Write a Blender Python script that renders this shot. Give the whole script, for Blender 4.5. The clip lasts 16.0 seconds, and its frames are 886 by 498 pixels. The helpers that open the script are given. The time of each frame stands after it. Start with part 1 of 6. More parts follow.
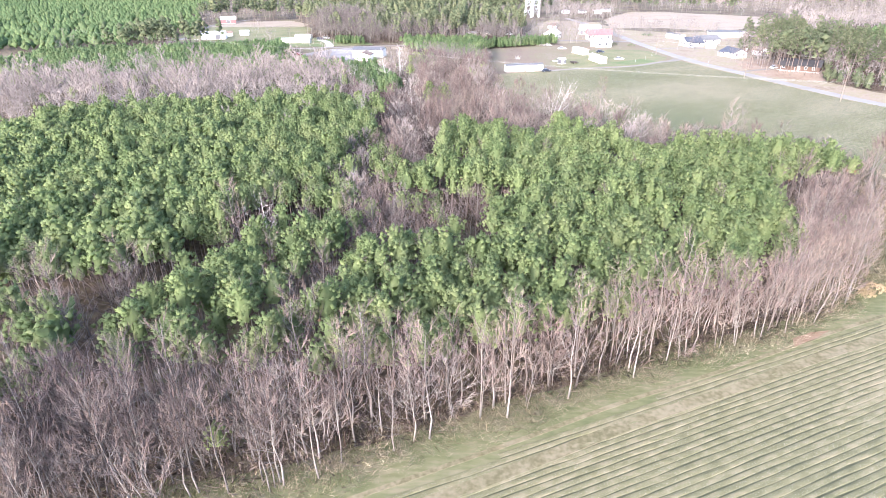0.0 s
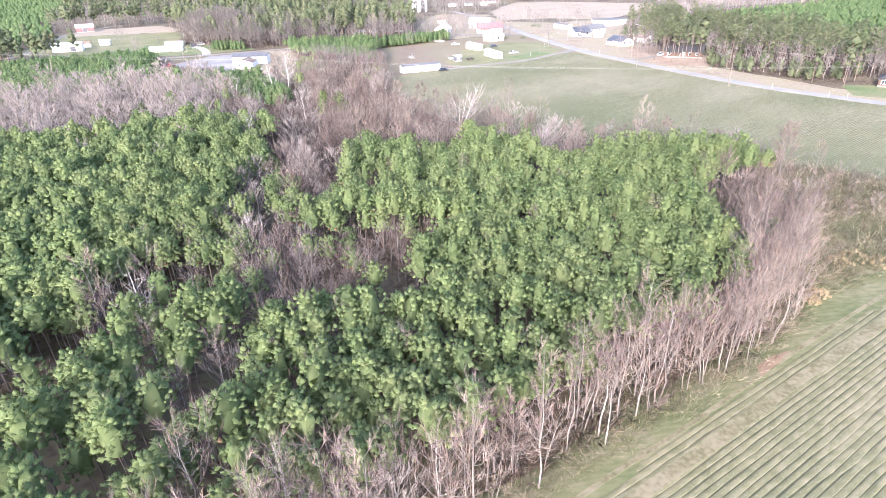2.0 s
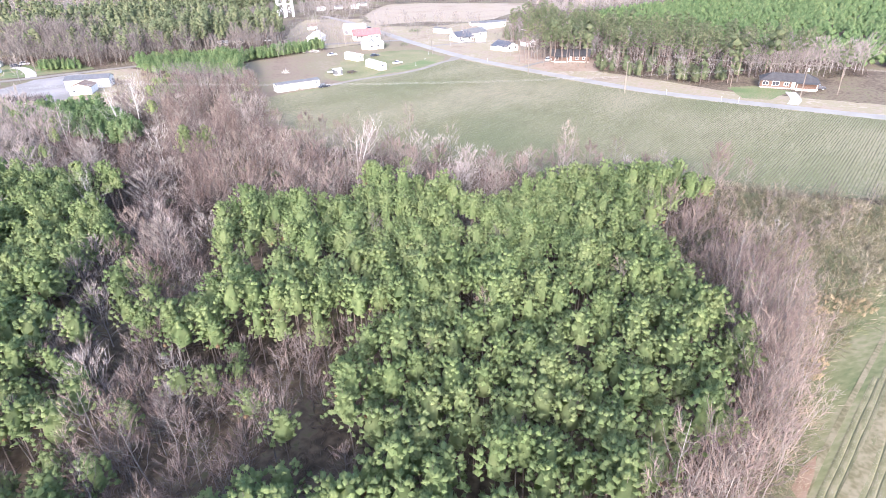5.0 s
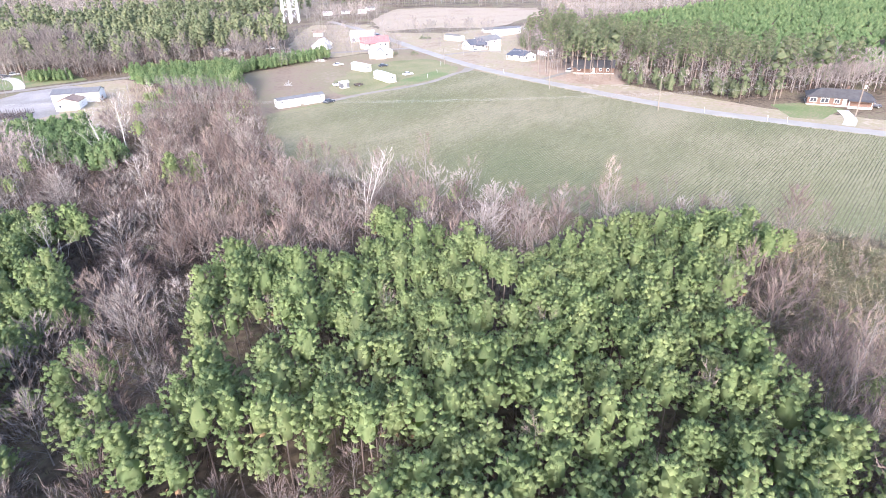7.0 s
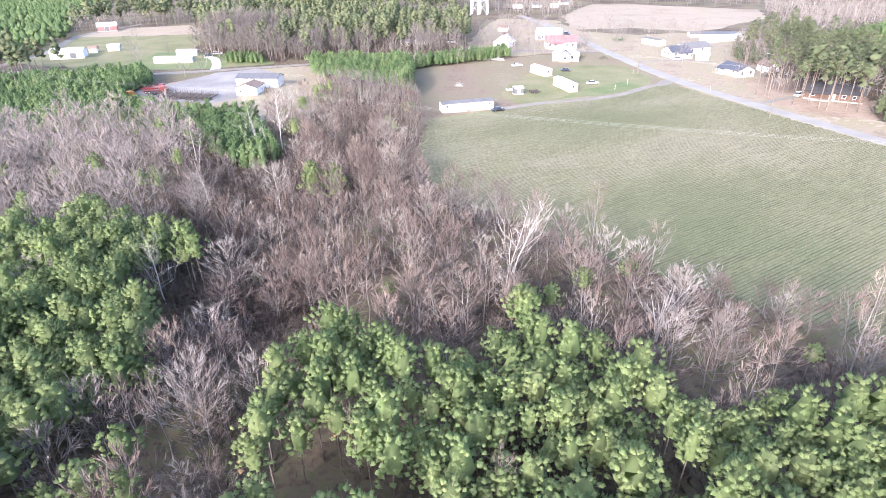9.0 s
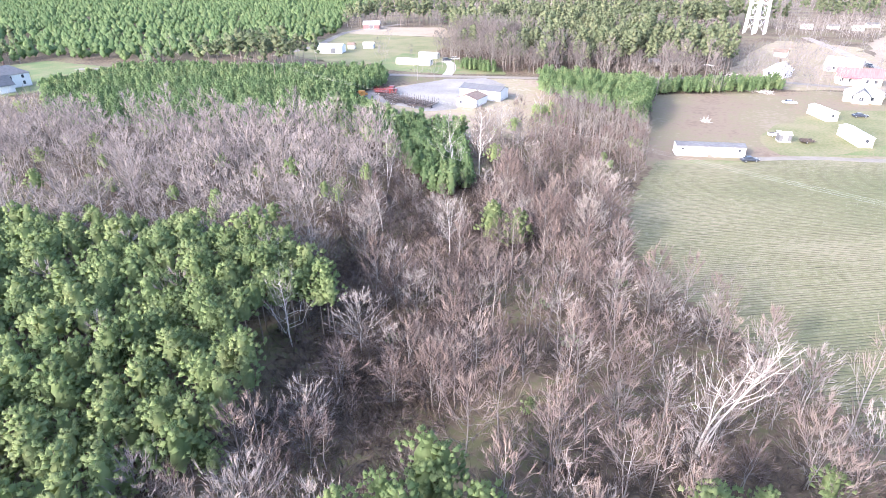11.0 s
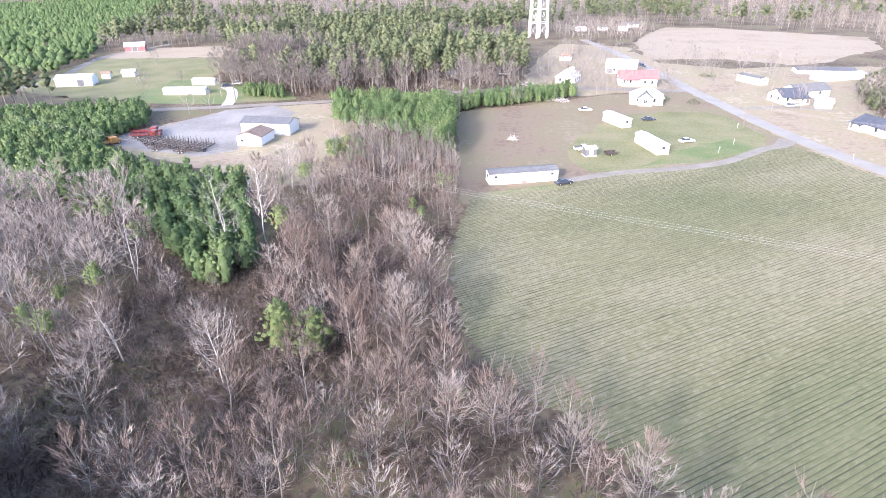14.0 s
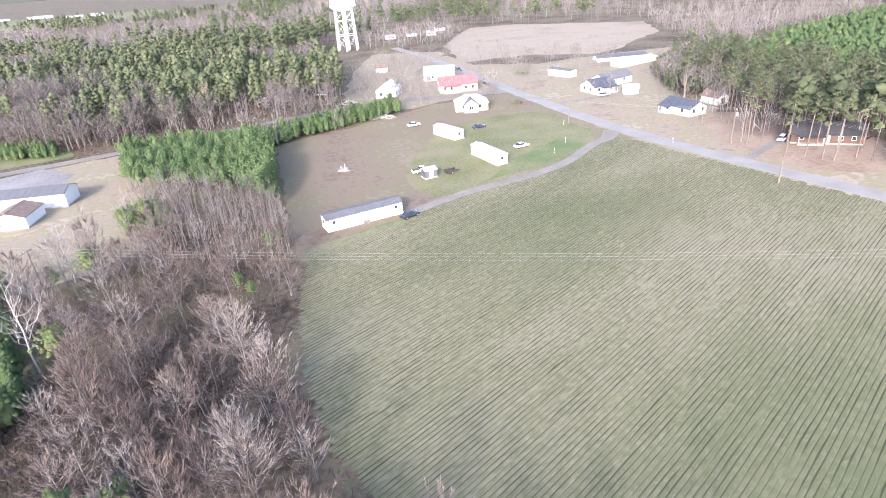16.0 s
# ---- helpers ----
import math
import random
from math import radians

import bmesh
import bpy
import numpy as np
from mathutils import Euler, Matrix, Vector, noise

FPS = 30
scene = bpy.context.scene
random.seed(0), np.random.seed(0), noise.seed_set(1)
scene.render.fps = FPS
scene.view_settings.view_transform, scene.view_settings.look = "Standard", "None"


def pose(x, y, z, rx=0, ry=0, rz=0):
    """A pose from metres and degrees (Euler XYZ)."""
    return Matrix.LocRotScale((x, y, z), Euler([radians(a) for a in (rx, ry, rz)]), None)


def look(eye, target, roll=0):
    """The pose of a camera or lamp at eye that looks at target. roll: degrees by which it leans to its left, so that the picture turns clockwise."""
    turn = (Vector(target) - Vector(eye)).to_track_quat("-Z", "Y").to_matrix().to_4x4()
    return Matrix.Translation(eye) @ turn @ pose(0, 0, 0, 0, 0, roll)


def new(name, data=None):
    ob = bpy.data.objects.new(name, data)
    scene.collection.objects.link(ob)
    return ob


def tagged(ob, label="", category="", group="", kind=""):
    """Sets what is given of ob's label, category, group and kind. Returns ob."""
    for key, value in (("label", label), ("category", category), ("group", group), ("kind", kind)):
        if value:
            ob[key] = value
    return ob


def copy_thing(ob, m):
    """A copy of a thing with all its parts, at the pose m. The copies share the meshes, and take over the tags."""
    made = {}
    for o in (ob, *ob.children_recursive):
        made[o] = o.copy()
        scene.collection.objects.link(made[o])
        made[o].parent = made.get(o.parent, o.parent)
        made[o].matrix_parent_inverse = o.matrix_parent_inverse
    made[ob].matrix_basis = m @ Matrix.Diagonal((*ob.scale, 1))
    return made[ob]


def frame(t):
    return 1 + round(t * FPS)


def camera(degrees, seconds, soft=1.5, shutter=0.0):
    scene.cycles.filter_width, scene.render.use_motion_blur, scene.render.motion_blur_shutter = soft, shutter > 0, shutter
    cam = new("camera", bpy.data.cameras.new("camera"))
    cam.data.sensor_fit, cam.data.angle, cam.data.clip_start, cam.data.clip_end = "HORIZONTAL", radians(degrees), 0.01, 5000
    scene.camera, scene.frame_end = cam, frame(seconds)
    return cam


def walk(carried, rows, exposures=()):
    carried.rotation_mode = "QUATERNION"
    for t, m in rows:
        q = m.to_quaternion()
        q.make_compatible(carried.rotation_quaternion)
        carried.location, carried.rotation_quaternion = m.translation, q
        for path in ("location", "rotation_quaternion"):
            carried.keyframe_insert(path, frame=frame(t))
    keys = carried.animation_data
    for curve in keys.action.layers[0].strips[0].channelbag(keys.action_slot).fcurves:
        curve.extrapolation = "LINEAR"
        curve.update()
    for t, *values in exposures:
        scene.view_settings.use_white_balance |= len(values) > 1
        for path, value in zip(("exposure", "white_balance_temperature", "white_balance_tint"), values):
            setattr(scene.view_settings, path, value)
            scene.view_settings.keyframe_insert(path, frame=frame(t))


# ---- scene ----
cam = camera(75.6, 16.0, soft=0.95)
PATH = [
    (0, (2.922, -0.13, 45.476), (2.865, 1.657, 44.581), -0.4),
    (0.5, (2.586, 3.454, 45.692), (2.55, 5.24, 44.792), -0.7),
    (1, (2.165, 7.073, 45.984), (2.191, 8.853, 45.072), -1.3),
    (1.5, (1.725, 10.657, 46.344), (1.87, 12.427, 45.425), -1.7),
    (2, (1.456, 14.804, 46.708), (1.716, 16.561, 45.789), -1.7),
    (2.5, (1.218, 19.608, 46.988), (1.591, 21.338, 46.057), -1.5),
    (3, (0.932, 24.574, 47.202), (1.422, 26.267, 46.257), -1.3),
    (5.5, (3.388, 44.636, 48.633), (4.017, 46.291, 47.702), -1.7),
    (6, (4.472, 49.493, 48.777), (5.091, 51.152, 47.848), -1.9),
    (6.5, (5.804, 54.809, 48.952), (6.417, 56.471, 48.024), -1.8),
    (7, (7.348, 60.454, 49.119), (7.956, 62.118, 48.192), -1.8),
    (7.5, (9.112, 66.43, 49.242), (9.666, 68.116, 48.32), -1.6),
    (8, (11.15, 72.923, 49.341), (11.599, 74.64, 48.418), -1.3),
    (8.5, (13.286, 79.67, 49.383), (13.563, 81.418, 48.452), -1.1),
    (9, (15.318, 86.307, 49.36), (15.394, 88.07, 48.42), -1.1),
    (9.5, (16.932, 92.643, 49.32), (16.808, 94.4, 48.373), -1.0),
    (10, (18.142, 98.703, 49.314), (17.834, 100.437, 48.365), -0.7),
    (10.2, (18.418, 101.003, 49.335), (18.045, 102.724, 48.387), -0.7),
    (12.3, (19.253, 123.658, 50.246), (18.361, 125.223, 49.378), -0.0),
    (12.5, (19.231, 125.689, 50.267), (18.355, 127.261, 49.393), -0.3),
    (13, (18.965, 130.459, 50.298), (18.294, 132.12, 49.407), -1.1),
    (13.5, (18.653, 134.984, 50.329), (18.292, 136.739, 49.44), -0.7),
    (14, (18.42, 139.587, 50.414), (18.339, 141.37, 49.511), -0.9),
    (14.5, (18.454, 144.338, 50.534), (18.544, 146.11, 49.611), -2.0),
    (15, (18.865, 149.147, 50.694), (19.067, 150.91, 49.771), -2.9),
    (15.5, (19.615, 154.002, 50.831), (19.932, 155.755, 49.922), -3.7),
    (16, (20.467, 158.988, 50.917), (20.902, 160.72, 50.016), -4.4),
]
EXPOSURE, KELVIN, TINT = 2.31, 5830, 18
walk(cam, [(t, look(eye, target, roll)) for t, eye, target, roll in PATH], [(t, EXPOSURE + e, KELVIN, TINT) for t, e in ((0, 0.24), (3, 0.2), (6, 0.12), (8, 0.12), (9.5, 0.22), (12.5, 0.42), (13, 0.35), (13.5, 0.2), (14, 0.1), (14.5, 0.06), (15, 0.0), (16, -0.07))])

# ---- light: low winter sun from behind on the left, pale sky ----
SUN_ELEVATION, SHADOW_TO = 24.0, (0.48, 0.88)
sun_from = Vector((-SHADOW_TO[0], -SHADOW_TO[1], math.tan(radians(SUN_ELEVATION)))).normalized()
sun = new("sun", bpy.data.lights.new("sun", "SUN"))
sun.data.energy, sun.data.angle, sun.data.color = 1.5, radians(4.0), (1.0, 0.95, 0.89)
sun.matrix_world = look(sun_from * 300, (0, 0, 0))
world = bpy.data.worlds.new("sky")
scene.world = world
world.use_nodes = True
sky = world.node_tree.nodes.new("ShaderNodeTexSky")
sky.sky_type, sky.sun_disc = "NISHITA", False
sky.sun_elevation, sky.sun_rotation = radians(SUN_ELEVATION), math.atan2(sun_from.x, sun_from.y)
sky.dust_density, sky.air_density = 3.0, 1.0
background = world.node_tree.nodes["Background"]
world.node_tree.links.new(sky.outputs[0], background.inputs[0])
background.inputs[1].default_value = 0.15


# ---- materials ----
def mat(name, colours, scale=1.0, rough=0.8, metal=0.0, bump=0.0, fine=0.0, stretch=(1, 1, 1), spread=0.0, space="Object", fine_scale=None, specks=None, glow_through=0.0):
    """colours: two or more stops along a coarse noise; fine: share of a second, finer noise; spread: change from thing to thing."""
    m = bpy.data.materials.new(name)
    m.use_nodes = True
    nodes, links = m.node_tree.nodes, m.node_tree.links
    bsdf = nodes["Principled BSDF"]
    bsdf.inputs["Roughness"].default_value, bsdf.inputs["Metallic"].default_value = rough, metal
    bsdf.inputs["Specular IOR Level"].default_value = 0.25
    if space == "World":
        place = nodes.new("ShaderNodeNewGeometry").outputs["Position"]
    else:
        place = nodes.new("ShaderNodeTexCoord").outputs["Object"]
    mapping = nodes.new("ShaderNodeMapping")
    mapping.inputs["Scale"].default_value = stretch
    links.new(place, mapping.inputs["Vector"])
    coarse = nodes.new("ShaderNodeTexNoise")
    coarse.inputs["Scale"].default_value, coarse.inputs["Detail"].default_value = scale, 6
    links.new(mapping.outputs[0], coarse.inputs["Vector"])
    small = nodes.new("ShaderNodeTexNoise")
    small.inputs["Scale"].default_value, small.inputs["Detail"].default_value = fine_scale or scale * 9, 4
    links.new(mapping.outputs[0], small.inputs["Vector"])
    mix = nodes.new("ShaderNodeMath")
    mix.operation = "MULTIPLY_ADD"
    links.new(small.outputs["Fac"], mix.inputs[0])
    mix.inputs[1].default_value = fine
    shift = nodes.new("ShaderNodeMath")
    shift.operation = "SUBTRACT"
    links.new(coarse.outputs["Fac"], shift.inputs[0])
    shift.inputs[1].default_value = fine * 0.5
    links.new(shift.outputs[0], mix.inputs[2])
    ramp = nodes.new("ShaderNodeValToRGB")
    while len(ramp.color_ramp.elements) < len(colours):
        ramp.color_ramp.elements.new(0.5)
    for i, c in enumerate(colours):
        ramp.color_ramp.elements[i].position = 0.3 + 0.4 * i / max(1, len(colours) - 1)
        ramp.color_ramp.elements[i].color = (*c, 1)
    links.new(mix.outputs[0], ramp.inputs[0])
    colour = ramp.outputs[0]
    if specks:
        cell = nodes.new("ShaderNodeTexVoronoi")
        cell.inputs["Scale"].default_value = specks[0]
        links.new(place, cell.inputs["Vector"])
        less = nodes.new("ShaderNodeMath")
        less.operation = "LESS_THAN"
        links.new(cell.outputs["Distance"], less.inputs[0])
        less.inputs[1].default_value = specks[1]
        over = nodes.new("ShaderNodeMix")
        over.data_type = "RGBA"
        links.new(less.outputs[0], over.inputs["Factor"])
        links.new(colour, over.inputs["A"])
        over.inputs["B"].default_value = (*specks[2], 1)
        colour = over.outputs["Result"]
    if spread:
        info = nodes.new("ShaderNodeObjectInfo")
        island = nodes.new("ShaderNodeNewGeometry")
        both = nodes.new("ShaderNodeMath")
        links.new(info.outputs["Random"], both.inputs[0])
        links.new(island.outputs["Random Per Island"], both.inputs[1])
        value = nodes.new("ShaderNodeMapRange")
        value.inputs["From Max"].default_value = 2.0
        value.inputs["To Min"].default_value, value.inputs["To Max"].default_value = 1 - spread, 1 + spread
        links.new(both.outputs[0], value.inputs["Value"])
        hsv = nodes.new("ShaderNodeHueSaturation")
        links.new(value.outputs[0], hsv.inputs["Value"])
        links.new(colour, hsv.inputs["Color"])
        colour = hsv.outputs[0]
    links.new(colour, bsdf.inputs["Base Color"])
    if glow_through:
        leaf = nodes.new("ShaderNodeBsdfTranslucent")
        links.new(colour, leaf.inputs["Color"])
        blend = nodes.new("ShaderNodeMixShader")
        blend.inputs[0].default_value = glow_through
        links.new(bsdf.outputs[0], blend.inputs[1])
        links.new(leaf.outputs[0], blend.inputs[2])
        links.new(blend.outputs[0], nodes["Material Output"].inputs["Surface"])
    if bump:
        b = nodes.new("ShaderNodeBump")
        b.inputs["Strength"].default_value, b.inputs["Distance"].default_value = bump, 0.05
        links.new(small.outputs["Fac"], b.inputs["Height"])
        links.new(b.outputs[0], bsdf.inputs["Normal"])
    return m


NEEDLES = mat("pine_needles", [(0.184, 0.245, 0.103), (0.233, 0.292, 0.126), (0.284, 0.329, 0.149)], 0.16, 0.85, fine=0.7, fine_scale=1.1, spread=0.15, space="World", glow_through=0.62)
NEEDLES_YOUNG = mat("young_pine_needles", [(0.135, 0.205, 0.089), (0.177, 0.250, 0.109), (0.231, 0.290, 0.132)], 0.12, 0.85, fine=0.8, fine_scale=0.9, spread=0.16, space="World", glow_through=0.6)
NEEDLES_OLD = mat("old_pine_needles", [(0.136, 0.166, 0.092), (0.178, 0.206, 0.114), (0.226, 0.244, 0.140)], 0.10, 0.85, fine=0.8, fine_scale=0.8, spread=0.2, space="World", glow_through=0.6)
BROWN_NEEDLES = mat("dead_brown_needles", [(0.13, 0.085, 0.045), (0.20, 0.13, 0.07)], 0.5, 0.8, spread=0.3, space="World")
PINE_BARK = mat("pine_bark", [(0.119, 0.092, 0.076), (0.221, 0.184, 0.158)], 2.0, 0.9, fine=0.5, bump=0.4, stretch=(1, 1, 0.2))
PALE_BARK = mat("pale_grey_bark", [(0.115, 0.100, 0.091), (0.189, 0.170, 0.156), (0.285, 0.264, 0.245)], 0.3, 0.85, fine=0.6, bump=0.3, spread=0.3, stretch=(1, 1, 0.3), space="World")
WHITE_BARK = mat("white_weathered_bark", [(0.34, 0.318, 0.290), (0.49, 0.462, 0.425)], 1.5, 0.8, fine=0.5, bump=0.2, stretch=(1, 1, 0.3))
TWIGS = mat("mauve_brown_twigs", [(0.098, 0.072, 0.062), (0.159, 0.121, 0.107), (0.233, 0.188, 0.162)], 0.16, 0.85, fine=0.45, fine_scale=0.9, spread=0.3, space="World")
GREY_TWIGS = mat("grey_twigs", [(0.123, 0.104, 0.098), (0.173, 0.151, 0.142), (0.221, 0.199, 0.186)], 0.14, 0.85, fine=0.8, fine_scale=0.9, spread=0.4, space="World")
PALE_TWIGS = mat("pale_grey_twigs", [(0.153, 0.129, 0.118), (0.205, 0.178, 0.162), (0.259, 0.227, 0.209)], 0.14, 0.85, fine=0.8, fine_scale=0.9, spread=0.4, space="World")
PINE_STRAW = mat("reddish_pine_straw", [(0.191, 0.130, 0.092), (0.244, 0.178, 0.130), (0.270, 0.215, 0.160)], 0.08, 0.95, fine=0.7, fine_scale=0.8, bump=0.3)
BRUSH = mat("brown_brush_twigs", [(0.077, 0.056, 0.046), (0.134, 0.100, 0.085), (0.198, 0.154, 0.131)], 0.16, 0.9, fine=0.8, fine_scale=0.7, spread=0.4, space="World")
BRUSH_GREEN = mat("olive_brush_leaves", [(0.102, 0.116, 0.046), (0.174, 0.181, 0.072), (0.246, 0.217, 0.102)], 0.2, 0.8, fine=0.8, fine_scale=0.9, spread=0.4, space="World")
SCRUB_TWIGS = mat("tan_olive_scrub_twigs", [(0.175, 0.149, 0.094), (0.275, 0.233, 0.160), (0.392, 0.325, 0.235)], 0.16, 0.9, fine=0.8, fine_scale=0.7, spread=0.4, space="World")
PALE_LEAVES = mat("pale_tan_dead_leaves", [(0.210, 0.161, 0.091), (0.322, 0.259, 0.161)], 0.5, 0.8, spread=0.3, space="World")
LITTER = mat("leaf_litter", [(0.056, 0.042, 0.028), (0.099, 0.073, 0.049), (0.141, 0.109, 0.071), (0.113, 0.109, 0.052)], 0.05, 0.95, fine=0.9, fine_scale=0.8, bump=0.5)
GRASS = mat("dull_winter_grass", [(0.110, 0.115, 0.048), (0.150, 0.145, 0.070), (0.185, 0.160, 0.094)], 0.07, 0.9, fine=0.8, fine_scale=1.2, bump=0.4)
GREEN_GRASS = mat("green_grass", [(0.083, 0.119, 0.043), (0.118, 0.139, 0.057), (0.175, 0.151, 0.085)], 0.10, 0.9, fine=0.7, fine_scale=1.5, bump=0.3)
LAWN = mat("tan_dormant_lawn", [(0.140, 0.103, 0.072), (0.174, 0.132, 0.094), (0.153, 0.133, 0.076), (0.195, 0.155, 0.114)], 0.045, 0.95, fine=0.7, fine_scale=0.6, bump=0.3)
YARD = mat("peach_tan_yard_grass", [(0.190, 0.147, 0.101), (0.251, 0.202, 0.150), (0.211, 0.184, 0.110), (0.288, 0.239, 0.184)], 0.05, 0.95, fine=0.7, fine_scale=0.5, bump=0.3)
SLATE_ROOF = mat("dark_grey_shingles", [(0.043, 0.041, 0.043), (0.065, 0.063, 0.065)], 0.8, 0.85, fine=0.5, bump=0.3)
TAN_FIELD = mat("tan_dead_grass", [(0.211, 0.166, 0.118), (0.263, 0.216, 0.165), (0.232, 0.190, 0.129)], 0.03, 0.95, fine=0.6, fine_scale=0.4, bump=0.3)
STUBBLE = mat("crop_stubble", [(0.096, 0.104, 0.047), (0.137, 0.130, 0.068), (0.195, 0.172, 0.108)], 0.028, 0.95, fine=0.7, fine_scale=1.3, bump=0.6, stretch=(0.6, 1, 1), specks=(8.0, 0.2, (0.30, 0.275, 0.22)))
STUBBLE_BROWN = mat("brown_crop_stubble", [(0.103, 0.102, 0.052), (0.140, 0.131, 0.070), (0.190, 0.166, 0.100)], 0.028, 0.95, fine=1.0, fine_scale=1.3, bump=0.6, stretch=(0.45, 1, 1), specks=(8.0, 0.2, (0.30, 0.275, 0.22)))
# weedy furrows, coloured darker to paint in the shade between the rows
FURROW_SHADE = mat("furrow_weeds_with_painted_shade", [(0.045, 0.049, 0.025), (0.064, 0.065, 0.035), (0.089, 0.080, 0.051)], 0.06, 0.95, fine=0.9, fine_scale=1.6, bump=0.6, stretch=(0.4, 1, 1))
SOFT_FURROW_SHADE = mat("weedy_furrow_with_painted_shade", [(0.039, 0.043, 0.020), (0.057, 0.055, 0.030), (0.084, 0.073, 0.048)], 0.028, 0.95, fine=0.7, fine_scale=1.3, bump=0.6, stretch=(0.5, 1, 1))
VERGE = mat("grassy_field_verge", [(0.078, 0.093, 0.038), (0.121, 0.123, 0.060), (0.175, 0.155, 0.094)], 0.16, 0.95, fine=0.7, fine_scale=1.6, bump=0.5, stretch=(0.35, 1, 1))
TRACK = mat("worn_tan_track", [(0.098, 0.092, 0.046), (0.150, 0.131, 0.076), (0.195, 0.167, 0.107)], 0.25, 0.95, fine=0.9, fine_scale=1.8, bump=0.5)
ASPHALT = mat("worn_asphalt", [(0.198, 0.185, 0.168), (0.244, 0.233, 0.214)], 0.15, 0.85, fine=0.4, fine_scale=2.0, bump=0.2)
DIRT_DRIVE = mat("worn_gravel_and_dirt", [(0.160, 0.142, 0.120), (0.215, 0.195, 0.170)], 0.2, 0.95, fine=0.6, fine_scale=1.5, bump=0.4)
GRAVEL = mat("pale_gravel", [(0.155, 0.143, 0.132), (0.206, 0.192, 0.182), (0.249, 0.235, 0.225)], 0.07, 0.95, fine=0.6, fine_scale=1.1, bump=0.4)
RED_CLAY = mat("red_clay", [(0.18, 0.113, 0.073), (0.218, 0.155, 0.108)], 0.8, 0.95, fine=0.5, bump=0.3)
CONCRETE = mat("pale_concrete", [(0.336, 0.320, 0.296), (0.416, 0.400, 0.376)], 0.4, 0.85, fine=0.4, bump=0.15)
WHITE_SIDING = mat("white_siding", [(0.583, 0.575, 0.559), (0.648, 0.64, 0.624)], 0.6, 0.55, fine=0.3, bump=0.05, stretch=(1, 1, 6))
WHITE_METAL = mat("white_painted_metal", [(0.666, 0.666, 0.657), (0.738, 0.738, 0.729)], 0.5, 0.4, fine=0.3, bump=0.05, stretch=(4, 4, 0.4))
CREAM_SIDING = mat("cream_siding", [(0.60, 0.56, 0.48), (0.68, 0.64, 0.56)], 0.6, 0.6, fine=0.3, stretch=(1, 1, 6))
BRICK = mat("red_brown_brick", [(0.086, 0.055, 0.044), (0.113, 0.073, 0.058), (0.135, 0.093, 0.077)], 3.0, 0.9, fine=0.6, bump=0.2, stretch=(1, 1, 3))
GREY_ROOF = mat("grey_shingle_roof", [(0.096, 0.096, 0.102), (0.144, 0.144, 0.150)], 0.8, 0.85, fine=0.5, bump=0.3, stretch=(1, 3, 3))
GREY_METAL_ROOF = mat("grey_metal_roof", [(0.085, 0.085, 0.092), (0.115, 0.116, 0.124)], 0.5, 0.6, fine=0.3, stretch=(5, 0.5, 0.5))
DARK_ROOF = mat("dark_blue_grey_shingles", [(0.049, 0.055, 0.075), (0.078, 0.085, 0.107)], 0.8, 0.85, fine=0.5, bump=0.3)
BROWN_ROOF = mat("brown_shingle_roof", [(0.140, 0.101, 0.081), (0.203, 0.150, 0.122)], 0.8, 0.85, fine=0.5, bump=0.3)
RED_ROOF = mat("red_metal_roof", [(0.24, 0.088, 0.088), (0.292, 0.136, 0.133)], 0.5, 0.5, fine=0.3, stretch=(5, 0.5, 0.5))
WHITE_ROOF = mat("white_coated_roof", [(0.437, 0.437, 0.446), (0.503, 0.503, 0.514)], 0.5, 0.5, fine=0.3)
GLASS = mat("dark_window_glass", [(0.03, 0.035, 0.045), (0.05, 0.055, 0.065)], 1.0, 0.08)
TRIM = mat("white_trim", [(0.666, 0.657, 0.639), (0.720, 0.711, 0.693)], 2.0, 0.5)
DARK_METAL = mat("dark_weathered_steel", [(0.05, 0.045, 0.045), (0.11, 0.085, 0.075)], 1.5, 0.6, metal=0.5, fine=0.5)
TANK_PAINT = mat("white_tank_paint", [(0.76, 0.77, 0.78), (0.82, 0.83, 0.84)], 0.3, 0.4, fine=0.2)
POLE_WOOD = mat("weathered_pole_wood", [(0.14, 0.115, 0.094), (0.21, 0.18, 0.154)], 1.5, 0.9, fine=0.5, bump=0.3, stretch=(1, 1, 0.15))
WIRE = mat("grey_wire", [(0.315, 0.307, 0.292), (0.375, 0.367, 0.352)], 1.0, 0.5, metal=0.3)
RUBBER = mat("black_rubber", [(0.02, 0.02, 0.02), (0.03, 0.03, 0.03)], 2.0, 0.9)
CHROME = mat("grey_rim_metal", [(0.45, 0.45, 0.46), (0.55, 0.55, 0.56)], 2.0, 0.35, metal=0.8)
LAMP_GLASS = mat("clear_lamp_lens", [(0.6, 0.6, 0.58), (0.7, 0.7, 0.68)], 2.0, 0.15)


def paint(name, c):
    return mat(name, [tuple(v * 0.9 for v in c), c], 0.7, 0.3, fine=0.3)


CAR_WHITE, CAR_DARK, CAR_RED, CAR_SILVER = paint("white_car_paint", (0.72, 0.72, 0.72)), paint("dark_blue_car_paint", (0.035, 0.04, 0.055)), paint("red_truck_paint", (0.16, 0.03, 0.03)), paint("silver_car_paint", (0.45, 0.46, 0.48))
YELLOW_PAINT = paint("orange_machine_paint", (0.38, 0.19, 0.06))


# ---- mesh helpers ----
def part(name, bm, material, parent=None, label=""):
    """Links a bmesh as one mesh object under a thing or a part."""
    me = bpy.data.meshes.new(name)
    bm.to_mesh(me)
    bm.free()
    me.materials.append(material)
    ob = new(name, me)
    ob.parent = parent
    if label:
        tagged(ob, label)
    return ob


